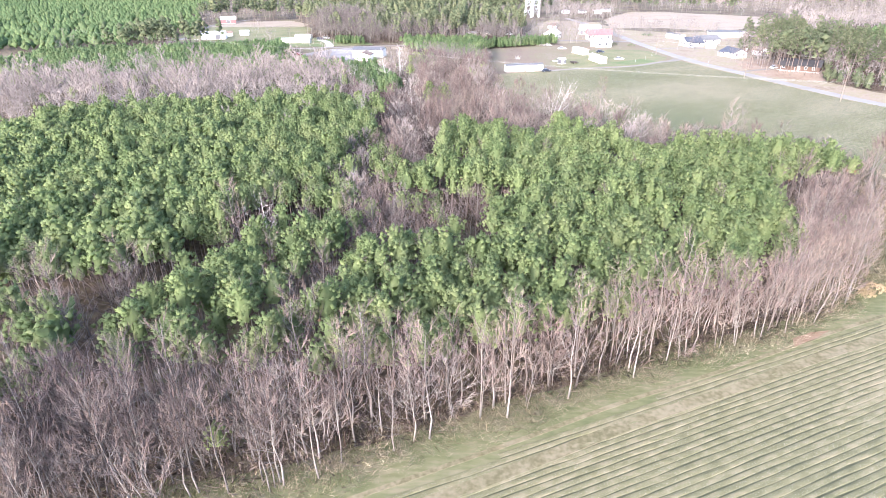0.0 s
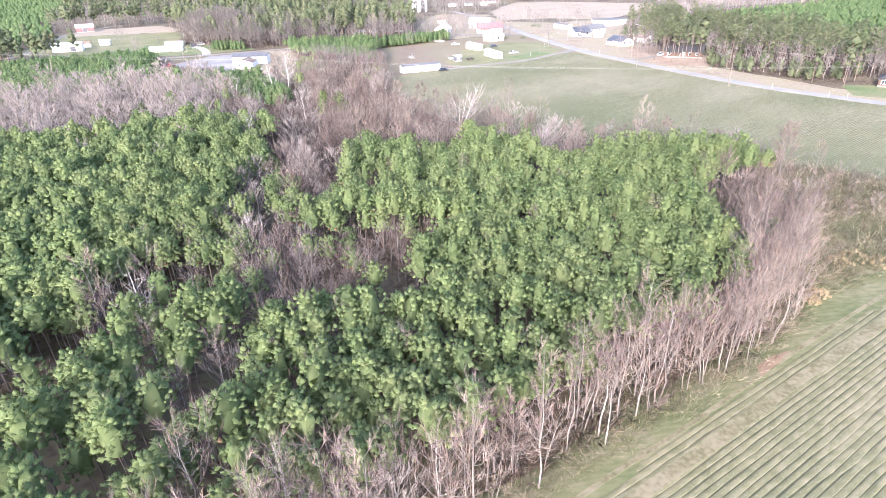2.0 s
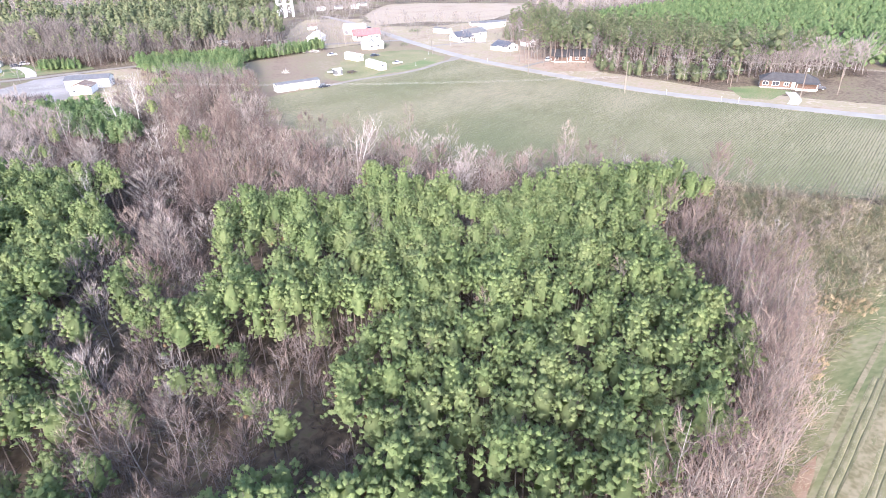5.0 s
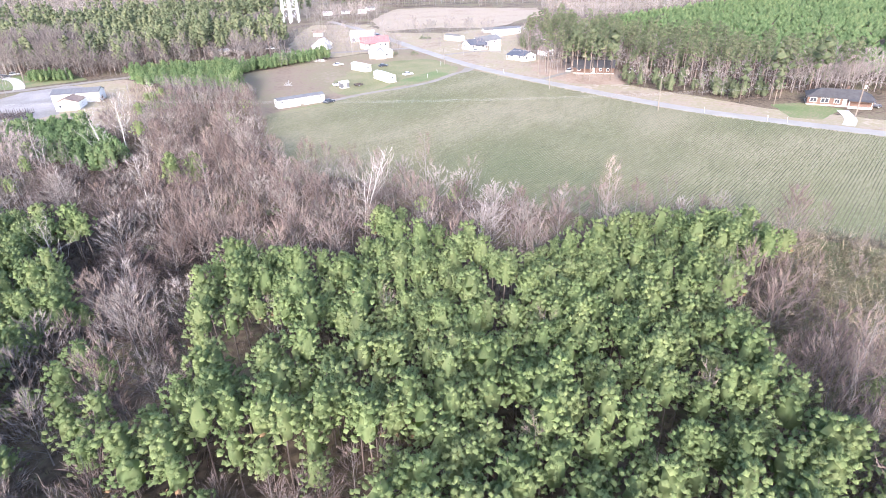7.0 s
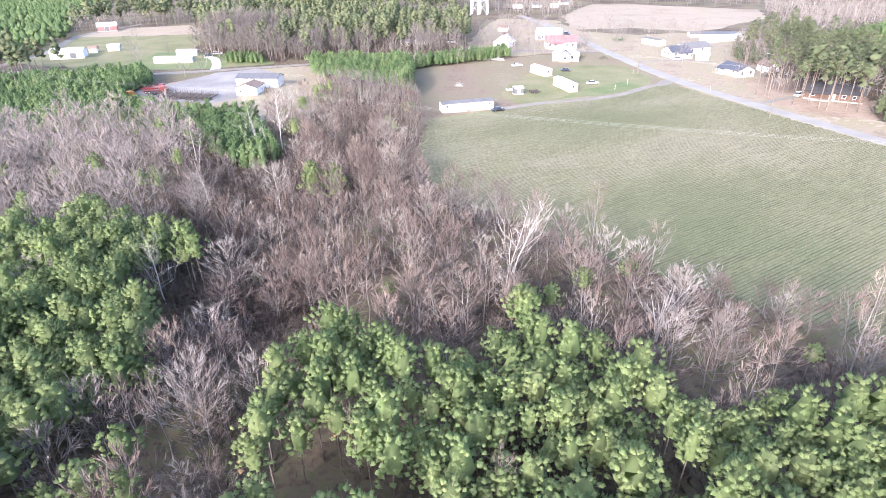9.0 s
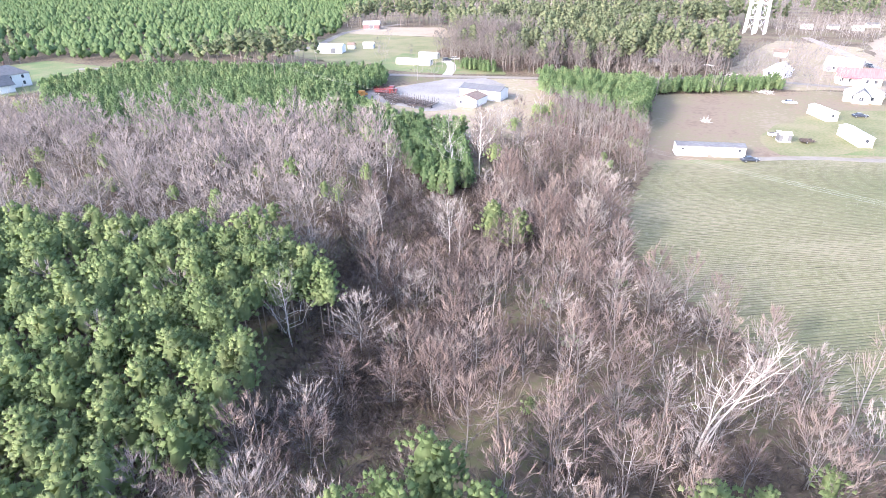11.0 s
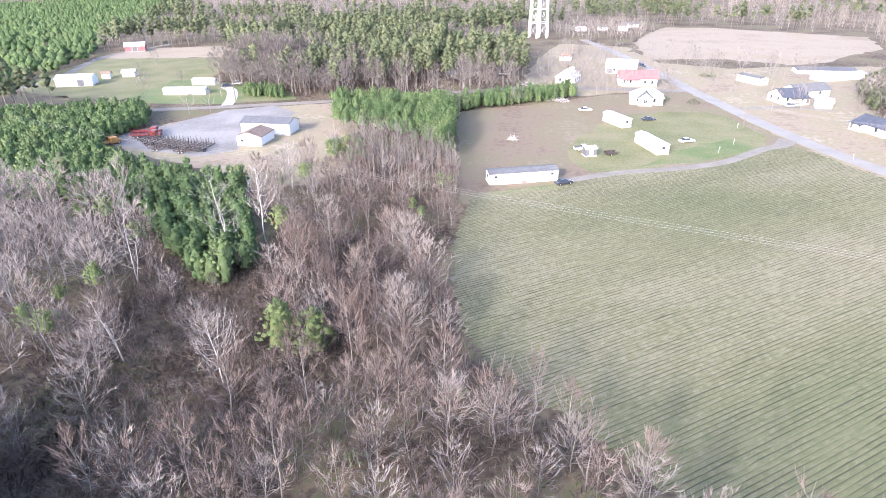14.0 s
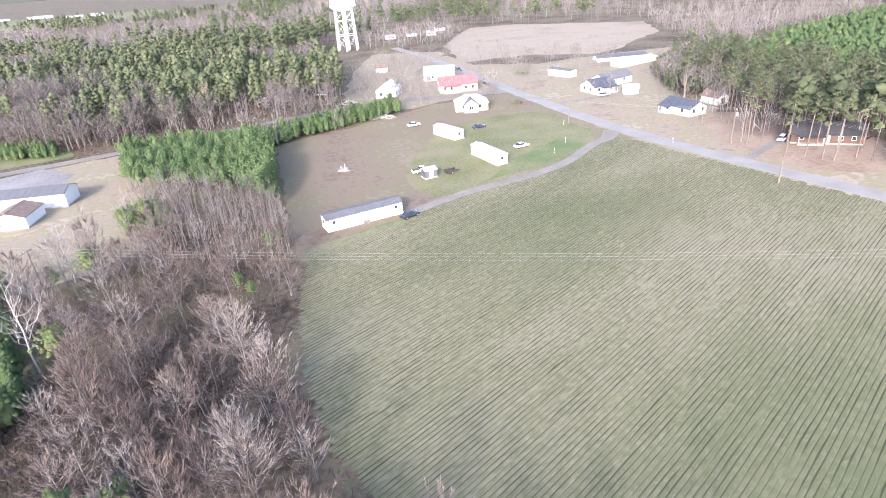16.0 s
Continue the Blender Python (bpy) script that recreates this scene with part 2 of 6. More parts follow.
def thing(name, x, y, turn=0.0, z=0.0, label="", category="", group="", kind=""):
    ob = new(name)
    ob.matrix_basis = pose(x, y, z, 0, 0, turn)
    return tagged(ob, label, category, group, kind)


def box(bm, cx, cy, cz, sx, sy, sz, turn=0.0, bevel=0.0):
    made = bmesh.ops.create_cube(bm, size=1.0, matrix=pose(cx, cy, cz, 0, 0, turn) @ Matrix.Diagonal((sx, sy, sz, 1)))
    if bevel:
        edges = list({e for v in made["verts"] for e in v.link_edges})
        bmesh.ops.bevel(bm, geom=edges, offset=bevel, segments=2, affect="EDGES", profile=0.5)
    return bm


def rod(bm, a, b, r0, r1=None, sides=8):
    a, b = Vector(a), Vector(b)
    d = b - a
    m = Matrix.Translation((a + b) / 2) @ d.to_track_quat("Z", "Y").to_matrix().to_4x4()
    bmesh.ops.create_cone(bm, cap_ends=True, segments=sides, radius1=r0, radius2=r0 if r1 is None else r1, depth=d.length, matrix=m)
    return bm


def prism(bm, outline, x0, x1):
    """An outline in the y-z plane, drawn out from x0 to x1."""
    a = [bm.verts.new((x0, y, z)) for y, z in outline]
    b = [bm.verts.new((x1, y, z)) for y, z in outline]
    n = len(outline)
    bm.faces.new(a[::-1]), bm.faces.new(b)
    for i in range(n):
        bm.faces.new((a[i], a[(i + 1) % n], b[(i + 1) % n], b[i]))
    bmesh.ops.recalc_face_normals(bm, faces=bm.faces)
    return bm


def arrays_mesh(name, verts, tris, mats, index=None, normals=None):
    me = bpy.data.meshes.new(name)
    n, m = len(verts), len(tris)
    me.vertices.add(n), me.loops.add(3 * m), me.polygons.add(m)
    me.vertices.foreach_set("co", np.asarray(verts, np.float32).ravel())
    me.loops.foreach_set("vertex_index", np.asarray(tris, np.int32).ravel())
    me.polygons.foreach_set("loop_start", np.arange(0, 3 * m, 3, dtype=np.int32))
    for k in mats:
        me.materials.append(k)
    if index is not None:
        me.polygons.foreach_set("material_index", np.asarray(index, np.int32))
    me.update(calc_edges=True)
    if normals is not None and np.any(normals):
        me.normals_split_custom_set_from_vertices(normals)
    return me


def inside(poly, x, y):
    """Which of the points (arrays) lie in the polygon."""
    hit = np.zeros(len(x), bool)
    n = len(poly)
    for i in range(n):
        (x0, y0), (x1, y1) = poly[i], poly[(i + 1) % n]
        if y0 != y1:
            hit ^= ((y0 > y) != (y1 > y)) & (x < (x1 - x0) * (y - y0) / (y1 - y0) + x0)
    return hit


def any_inside(polys, x, y):
    hit = np.zeros(len(x), bool)
    for p in polys:
        hit |= inside(p, x, y)
    return hit


def smooth(points, steps=6):
    """A rounded line through points (Catmull-Rom)."""
    p = [points[0], *points, points[-1]]
    out = []
    for i in range(1, len(p) - 2):
        for s in range(steps):
            t = s / steps
            out.append(tuple(0.5 * (2 * b + (c - a) * t + (2 * a - 5 * b + 4 * c - d) * t * t + (3 * b - a - 3 * c + d) * t ** 3) for a, b, c, d in zip(p[i - 1], p[i], p[i + 1], p[i + 2])))
    return out + [tuple(points[-1])]


def sheet(name, outline, z, material, label, category="ground", wobble=0.7):
    """A flat patch of ground with an outline, a little thick."""
    rng = random.Random(name)
    pts = []
    for (x0, y0), (x1, y1) in zip(outline, outline[1:] + outline[:1]):
        n = max(1, int(math.hypot(x1 - x0, y1 - y0) / (2.2 + wobble * 2)))
        pts += [(x0 + (x1 - x0) * i / n + rng.uniform(-wobble, wobble), y0 + (y1 - y0) * i / n + rng.uniform(-wobble, wobble)) for i in range(n)]
    bm = bmesh.new()
    face = bm.faces.new([bm.verts.new((x, y, z)) for x, y in pts])
    if face.normal.z < 0 or sum(pts[i - 1][0] * p[1] - p[0] * pts[i - 1][1] for i, p in enumerate(pts)) < 0:
        face.normal_flip()
    bmesh.ops.triangulate(bm, faces=bm.faces)
    return tagged(part(name, bm, material), label, category, kind="structure")


def band(name, line, width, z, material, label, category, crown=0.0):
    """A road or track along a line, cambered."""
    bm = bmesh.new()
    pts = smooth(line)
    rows = []
    for i, p in enumerate(pts):
        a, b = Vector(pts[max(i - 1, 0)]), Vector(pts[min(i + 1, len(pts) - 1)])
        side = (b - a).normalized().orthogonal()
        w = width(i / (len(pts) - 1)) if callable(width) else width
        rows.append([bm.verts.new((*(Vector(p) + side * w * s), z + h)) for s, h in ((-0.5, -0.05), (-0.48, 0.0), (0, crown), (0.48, 0.0), (0.5, -0.05))])
    for a, b in zip(rows, rows[1:]):
        for i in range(4):
            bm.faces.new((a[i], b[i], b[i + 1], a[i + 1]))
    bmesh.ops.recalc_face_normals(bm, faces=bm.faces)
    if sum(f.normal.z for f in bm.faces) < 0:
        bmesh.ops.reverse_faces(bm, faces=bm.faces)
    return tagged(part(name, bm, material), label, category, kind="structure")


# ---- ground ----
FIELD_2 = [(20, 268), (17.5, 252), (16, 238), (16.5, 226), (18, 213), (21, 204), (31, 193), (41, 181), (52, 169), (66, 156), (82, 143), (104, 127), (125, 109), (160, 88), (205, 70), (232, 78), (191, 138), (174, 163), (152, 197), (142, 219), (130, 257), (123, 281), (116, 305), (112, 310), (105, 303.5), (89, 291.5), (74.6, 286), (61.5, 283.5), (51.7, 280), (44, 275), (30, 271)]
ROW_TURN = 28.2
FIELD_1 = [(-60, 10), (0, 39), (14.4, 46.2), (29, 53.2), (45, 60.7), (60, 67), (76, 74), (115, 89), (150, 78), (180, 40), (120, -30), (-60, -60)]
ROADLINE = [(300, -10), (230, 88), (195, 138), (178, 163), (156, 197.5), (146, 219), (134, 257), (127, 282), (122, 302), (118, 327), (116, 347), (114.5, 365), (113, 385), (111.5, 418), (110, 450), (106, 500), (98, 560)]

bm = bmesh.new()
bmesh.ops.create_grid(bm, x_segments=40, y_segments=40, size=4200)
tagged(part("ground", bm, LITTER), "brown leaf litter and rough ground under the woods", "ground", kind="structure")
sheet("road_verge", [(300, -30), (320, -20), (250, 95), (212, 145), (192, 172), (172, 200), (164, 225), (152, 262), (146, 290), (134, 315), (128, 335), (126, 350), (124, 390), (121, 450), (118, 500), (96, 500), (100, 450), (104, 385), (107, 330), (112, 306), (128, 257), (140, 219), (150, 197), (172, 163), (189, 138), (224, 82)], 0.02, YARD, "tan grass verge along the road", "grass")
sheet("lot", [(17, 262), (16, 300), (15, 350), (24, 357), (40, 362), (54, 368), (76, 380), (110, 385), (113, 347), (115, 320), (118, 304), (90, 292), (62, 284), (44, 276), (28, 271)], 0.03, LAWN, "brown dormant grass lot with bare patches", "grass")
sheet("dull_green_lot", [(52, 283), (62, 285.5), (76, 290), (92, 296), (106, 305), (112, 318), (110, 345), (92, 352), (76, 345), (62, 330), (52, 312), (46, 296)], 0.05, GRASS, "dull green and brown grass round the parked trailers", "grass", 1.8)
sheet("green_lot", [(62, 287), (76, 291), (92, 297), (103, 305), (106, 312), (98, 314), (88, 309), (79, 302), (70, 294)], 0.075, GREEN_GRASS, "green mown grass strip along the driveway", "grass", 1.5)
sheet("home_grass", [(20, 268), (29, 271.5), (43, 276), (43, 273.5), (31, 269), (22, 265)], 0.06, GREEN_GRASS, "green grass strip in front of the mobile home", "grass", 0.5)
sheet("village_lawn", [(40, 380), (60, 378), (110, 390), (108, 470), (120, 520), (80, 540), (60, 480), (48, 430)], 0.024, YARD, "tan grass yards round the village houses", "grass", 2)
sheet("east_yard", [(119, 330), (130, 305), (140, 280), (150, 262), (164, 255), (172, 270), (160, 290), (158, 318), (172, 330), (170, 345), (180, 385), (215, 410), (240, 440), (190, 445), (150, 440), (118, 460), (116, 390)], 0.028, YARD, "tan dormant yards across the road", "grass", 1.5)
sheet("tan_field", [(116, 470), (128, 540), (150, 590), (176, 632), (210, 624), (288, 558), (262, 500), (235, 482), (205, 455), (183, 449), (159, 470)], 0.034, TAN_FIELD, "pale tan field of dead grass", "field", 2)
sheet("west_yard", [(-100, 318), (-84, 340), (-72, 358), (-36, 368), (-26, 352), (-18, 326), (-16, 300), (-14, 284), (-22, 276), (-33, 270), (-44, 280), (-62, 292), (-84, 303)], 0.03, YARD, "sandy tan yard round the metal barn", "grass", 1)
sheet("gravel_yard", [(-96, 320), (-84, 338), (-74, 356), (-58, 364), (-46, 352), (-44, 330), (-52, 318), (-50, 304), (-62, 299), (-78, 304), (-90, 309)], 0.045, GRAVEL, "pale gravel yard with machinery", "yard", 1)
sheet("west_lawn", [(-125, 372), (-100, 367), (-78, 368), (-52, 374), (-56, 388), (-88, 412), (-125, 420)], 0.036, GREEN_GRASS, "green lawn round the trailer homes", "grass", 1)
sheet("west_pasture", [(-195, 400), (-130, 372), (-108, 420), (-112, 470), (-122, 492), (-206, 492), (-200, 450)], 0.026, GRASS, "dull green and brown pasture behind the trailer homes", "field", 1.5)
sheet("west_field", [(-122, 492), (-130, 520), (-150, 545), (-205, 535), (-208, 492)], 0.026, TAN_FIELD, "tan grass field beyond the pasture", "field", 2)
sheet("manor_lawn", [(-275, 250), (-236, 252), (-226, 280), (-240, 330), (-300, 335), (-310, 300)], 0.03, GREEN_GRASS, "green lawn round the large white house", "grass", 1)
sheet("brick_lawn", [(170, 187), (176, 181), (184, 184), (193, 187), (188, 199), (178, 202)], 0.05, GREEN_GRASS, "bright green lawn in front of the brick house", "grass", 0.3)
sheet("far_field", [(-760, 1400), (-520, 1650), (-200, 1560), (-120, 1320), (-330, 1180)], 0.03, GRASS, "far green and tan farm fields", "field", 5)
sheet("field_verge", [(-60, 16), (-60, 29), (-6, 44), (8, 51), (34, 62.5), (49, 69.5), (62, 77), (84, 83), (115, 92), (116, 85), (84, 71), (36, 51), (0, 36)], 0.04, VERGE, "worn grass verge with wheel tracks beside the crop", "grass", 0.6)
sheet("scrub_grass", [(56, 74), (64, 78), (84, 83), (115, 93), (125, 106), (104, 124), (92, 134), (88, 120), (84, 113), (74, 110), (66, 102), (60, 90)], 0.03, GRASS, "olive and tan rough grass among the brambles", "grass", 1.0)
sheet("pine_straw", [(139, 263), (150, 252), (164, 250), (173, 268), (170, 290), (164, 312), (154, 316), (143, 306), (137, 290), (136, 276)], 0.055, PINE_STRAW, "reddish pine straw under the tall yard pines", "ground", 1.2)
band("wheel_track", [(-60, 8.5), (-20, 27.5), (8, 41), (21, 47.5), (36, 54.2), (50, 60.8), (62, 65.8), (84, 75.6), (112, 86)], 1.5, 0.105, TRACK, "bare brown wheel track along the field edge", "track")
band("wheel_track", [(-60, 13), (-20, 31.5), (8, 44.6), (21, 51), (36, 57.6), (50, 64.2), (62, 69.6), (84, 79)], 0.6, 0.075, TRACK, "second bare wheel track along the field edge", "track")
sheet("clay_patch", [(47, 62.8), (51, 64.6), (54, 66.6), (51, 66.2), (47.5, 64.2)], 0.08, RED_CLAY, "bare red clay patch at the field edge", "ground", 0.3)
band("road", ROADLINE, 5.7, 0.10, ASPHALT, "worn grey two-lane country road", "road", 0.06)
band("driveway", [(116.5, 314), (111, 307.5), (105, 304.5), (89, 292.5), (74.6, 287.2), (61.5, 284.6), (51.7, 281.2), (43, 277.2)], lambda u: 5.5 - 2.4 * min(1, u * 4), 0.09, DIRT_DRIVE, "grey gravel driveway to the mobile home", "driveway")
band("west_road", [(-260, 322), (-160, 343), (-105, 357), (-79, 361.5), (-39, 370.5), (-10, 379), (20, 389), (50, 396), (80, 392), (113, 386)], 5.0, 0.09, DIRT_DRIVE, "pale gravel side road", "road")
band("farm_lane", [(-190, 388), (-189, 432), (-205, 500), (-190, 560)], 5.0, 0.08, DIRT_DRIVE, "pale farm lane beside the pines", "road")
band("house_drive", [(131, 274), (138, 277.5), (146, 281), (152, 282)], 2.8, 0.09, DIRT_DRIVE, "pale driveway to the house in the pines", "driveway")
band("trailer_drive", [(-77, 364.5), (-80, 378), (-86, 394), (-92, 402)], 4.5, 0.10, CONCRETE, "pale concrete drive to the trailer homes", "driveway")
band("brick_drive", [(176.5, 173), (184, 178), (191, 186)], 3.4, 0.10, CONCRETE, "pale concrete drive of the brick house", "driveway")
band("red_house_drive", [(119, 355), (128, 356), (140, 356), (150, 350)], 3.0, 0.08, DIRT_DRIVE, "gravel drive across the yard", "driveway")


def crop_field(name, outline, turn, step, material, furrow, label, z, ridge=0.038):
    """Ridged rows clipped to the outline: a bed with a furrow beside it, row after row; the furrow's shade is painted
    as a darker strip.
    """
    c, s = math.cos(radians(turn)), math.sin(radians(turn))
    pts = np.array([(x * c + y * s, -x * s + y * c) for x, y in outline])
    rng = np.random.default_rng(len(outline))
    verts, faces, index = [], [], []
    for k in range(int(pts[:, 1].min() / step), int(pts[:, 1].max() / step) + 1):
        v = k * step
        cuts = []
        for (u0, v0), (u1, v1) in zip(pts, np.roll(pts, -1, 0)):
            if (v0 > v) != (v1 > v):
                cuts.append(u0 + (v - v0) / (v1 - v0) * (u1 - u0))
        cuts.sort()
        for a, b in zip(cuts[::2], cuts[1::2]):
            n = max(2, int((b - a) / 3))
            us = np.linspace(a + rng.uniform(-0.7, 0.7), b + rng.uniform(-0.7, 0.7), n + 1)
            bend = rng.normal(0, 0.045, n + 1)
            base = len(verts)
            for u, e in zip(us, bend):
                high = ridge * (1 + rng.normal(0, 0.3))
                wide = 0.17 * rng.uniform(0.6, 1.4)
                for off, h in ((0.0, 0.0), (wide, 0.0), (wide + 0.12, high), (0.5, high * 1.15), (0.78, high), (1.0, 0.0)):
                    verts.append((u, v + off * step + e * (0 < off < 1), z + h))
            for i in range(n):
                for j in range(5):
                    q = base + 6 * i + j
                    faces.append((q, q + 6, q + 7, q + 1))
                    # the furrow floor gets the dark colour that paints its shade
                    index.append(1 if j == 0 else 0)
    me = bpy.data.meshes.new(name)
    me.from_pydata(verts, [], faces)
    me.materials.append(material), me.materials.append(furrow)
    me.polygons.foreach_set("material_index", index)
    me.update()
    ob = new(name, me)
    ob.matrix_basis = pose(0, 0, 0, 0, 0, turn)
    return tagged(ob, label, "field", kind="structure")


crop_field("field", FIELD_2, ROW_TURN, 0.67, STUBBLE, SOFT_FURROW_SHADE, "harvested crop field with pale stubble rows and weeds", 0.05, 0.02)
crop_field("near_field", FIELD_1, 24.0, 0.72, STUBBLE_BROWN, FURROW_SHADE, "harvested crop field with straight ridged rows", 0.05)

# ---- trees: shapes ----
def unit(v):
    return v / np.maximum(np.linalg.norm(v, axis=-1, keepdims=True), 1e-9)


def tube(path, radii, sides):
    path = np.asarray(path, float)
    out, tris = [], []
    for i, p in enumerate(path):
        d = unit(path[min(i + 1, len(path) - 1)] - path[max(i - 1, 0)])
        a = unit(np.cross(d, (0.31, 0.77, 0.11)))
        b = np.cross(d, a)
        for k in range(sides):
            w = 2 * math.pi * k / sides
            out.append(p + radii[i] * (a * math.cos(w) + b * math.sin(w)))
    for i in range(len(path) - 1):
        for k in range(sides):
            p, q = i * sides + k, i * sides + (k + 1) % sides
            tris += [(p, q, q + sides), (p, q + sides, p + sides)]
    return np.array(out), np.array(tris)


def blades(base, way, length, width, rng, face=None):
    """Slim triangles from base points along ways, turned at random or towards face."""
    side = unit(np.cross(way, rng.normal(size=way.shape) if face is None else face + rng.normal(0, 0.45, way.shape)))
    v = np.stack([base - side * width[:, None], base + side * width[:, None], base + way * length[:, None]], 1).reshape(-1, 3)
    return v, np.arange(len(v)).reshape(-1, 3)


def outward(v, t, d):
    """The triangles, wound so that their fronts face the way of their shading normals."""
    front = np.cross(v[t[:, 1]] - v[t[:, 0]], v[t[:, 2]] - v[t[:, 0]])
    return np.where((np.einsum("ij,ij->i", front, d[t].mean(1)) < 0)[:, None], t[:, ::-1], t)


class Shape:
    """Vertices, triangles, material numbers and shading normals, gathered piece by piece."""

    def __init__(self):
        self.v, self.t, self.m, self.d, self.n = [], [], [], [], 0

    def add(self, v, t, m, d=None):
        if d is not None:
            t = outward(v, t, d)
        self.v.append(v), self.t.append(t + self.n), self.m.append(np.full(len(t), m))
        self.d.append(np.zeros((len(v), 3)) if d is None else d)
        self.n += len(v)
        return self

    def done(self):
        return np.concatenate(self.v), np.concatenate(self.t), np.concatenate(self.m), np.concatenate(self.d)


OCTA = np.array([(1, 0, 0), (-1, 0, 0), (0, 1, 0), (0, -1, 0), (0, 0, 1), (0, 0, -1)], float)
OCTA_FACES = np.array([(0, 2, 4), (2, 1, 4), (1, 3, 4), (3, 0, 4), (2, 0, 5), (1, 2, 5), (3, 1, 5), (0, 3, 5)])


def clump(shape, seat, r, n, length, width, rng, index=0):
    """A knot of leafy twigs: a rough core with leaves that stand out and up from it."""
    core = OCTA * r * rng.uniform(0.55, 1.0, (6, 1))
    shape.add(core + seat, OCTA_FACES, index)
    d = unit(rng.normal(size=(n, 3)) + (0, 0, 0.45))
    way = unit(d * 0.35 + (0, 0, 0.8) + rng.normal(0, 0.35, (n, 3)))
    shape.add(*blades(seat + d * r * 0.75 - way * length * 0.3, way, length * rng.uniform(0.7, 1.25, n), np.full(n, width), rng, d), index, np.repeat(d, 3, 0))


PUFF_FACES = np.array([(0, 1 + k, 1 + (k + 1) % 4) for k in range(4)] + [(5, 1 + (k + 1) % 4, 1 + k) for k in range(4)])


def puff(rng, r, flat=1.0):
    """The corners of one rough tuft."""
    w = np.arange(4) * 1.5708 + rng.uniform(0, 1.6)
    ring = np.stack([np.cos(w), np.sin(w), rng.uniform(-0.4, 0.4, 4) * flat], 1) * (r * rng.uniform(0.6, 1.15, (4, 1)))
    return np.concatenate([[(0, 0, r * flat * rng.uniform(0.7, 1.3))], ring, [(0, 0, -r * flat * 0.8)]])


def puff_crown(shape, rng, h, low, profile, lean, puffs, size, spikes, core=0.6, brown=0.0):
    """A pine crown of many small upright puffs of needles round a rough heart, with needles that stand out of each puff."""
    phase = rng.uniform(0, 6.3, 3)

    def reach(u, a):
        return profile(u) * (1 + 0.20 * np.sin(2 * a + phase[0]) + 0.14 * np.sin(3 * a + phase[1] + 8 * u) + 0.10 * np.sin(5 * a + phase[2] + 19 * u))

    rings, sides = 4, 5
    A = np.arange(sides) * 2 * math.pi / sides
    heart = []
    for u in np.linspace(0.05, 0.9, rings):
        q, z = core * reach(u, A + u) * rng.uniform(0.8, 1.1, sides), h * (low + (0.94 - low) * u)
        heart.append(np.stack([np.cos(A + u) * q + lean[0] * z / h, np.sin(A + u) * q + lean[1] * z / h, np.full(sides, z)], 1))
    heart = np.concatenate(heart)
    tris = [(i * sides + k, i * sides + (k + 1) % sides, (i + 1) * sides + (k + 1) % sides) for i in range(rings - 1) for k in range(sides)]
    tris += [(i * sides + k, (i + 1) * sides + (k + 1) % sides, (i + 1) * sides + k) for i in range(rings - 1) for k in range(sides)]
    tris += [((rings - 1) * sides, (rings - 1) * sides + k, (rings - 1) * sides + k + 1) for k in range(1, sides - 1)]
    shape.add(heart, np.array(tris), 0, unit((heart - (0, 0, h * (low + 1) / 2)) * (1, 1, 0.4) + (0, 0, 1.0)))
    u = 0.02 + 0.98 * ((np.arange(puffs) + rng.uniform(0, 1, puffs)) / puffs) ** 0.85
    a = np.arange(puffs) * 2.39996 + rng.normal(0, 0.3, puffs)
    q = reach(u, a) * rng.uniform(0.62, 1.0, puffs)
    z = h * (low + (0.955 - low) * u) + rng.normal(0, 0.15, puffs)
    seat = np.stack([np.cos(a) * q + lean[0] * z / h, np.sin(a) * q + lean[1] * z / h, z], 1)
    out = unit(np.stack([np.cos(a), np.sin(a), -0.1 + 1.2 * u], 1))
    for p, o, uu in zip(seat, out, u):
        r = size * rng.uniform(0.7, 1.3)
        v = puff(rng, r)
        v[:, :2] += o[:2] * v[:, 2:3] * 0.35
        index = 2 if uu < 0.35 and rng.uniform() < brown else 0
        shape.add(v + p, PUFF_FACES, index, unit(unit(v) * 0.65 + o * 0.4 + (0, 0, 0.25) + rng.normal(0, 0.1, 3)))
        if not spikes:
            continue
        d = unit(rng.normal(size=(spikes, 3)) + o * 0.5 + (0, 0, 0.6))
        blade, t = blades(p + d * r * 0.35, unit(d + (0, 0, 0.55)), r * rng.uniform(0.9, 1.4, spikes), np.full(spikes, r * 0.2), rng, o)
        shape.add(blade, t, index, np.repeat(unit(d * 0.45 + o * 0.45 + (0, 0, 0.25) + rng.normal(0, 0.15, d.shape)), 3, 0))


def round_crown(r, widest=0.4):
    """The outline of a rounded crown, widest at a share of its height."""
    return lambda u: r * np.sqrt(np.maximum(0.03, 1 - np.where(u > widest, (u - widest) / (1.0 - widest), (widest - u) / (widest + 0.2)) ** 2)) * np.where(u > 0.6, 1.12 - 0.2 * u, 1.0)


def puffy_pine(rng, h, r, low, puffs, size, spikes, brown=0.0, core=0.6, widest=0.4):
    """Trunk and puffy rounded crown of a pine seen from near. Crown materials: needles, bark, brown needles."""
    lean = rng.normal(0, 0.02, 2) * h
    trunk = tube([(0, 0, 0), (lean[0] * 0.3, lean[1] * 0.3, h * 0.4), (lean[0], lean[1], h * 0.95)], [h * 0.0085 + 0.02, h * 0.006 + 0.015, 0.02], 5)
    crown = Shape()
    puff_crown(crown, rng, h, low, round_crown(r, widest), lean, puffs, size, spikes, core, brown)
    return trunk, crown.done()


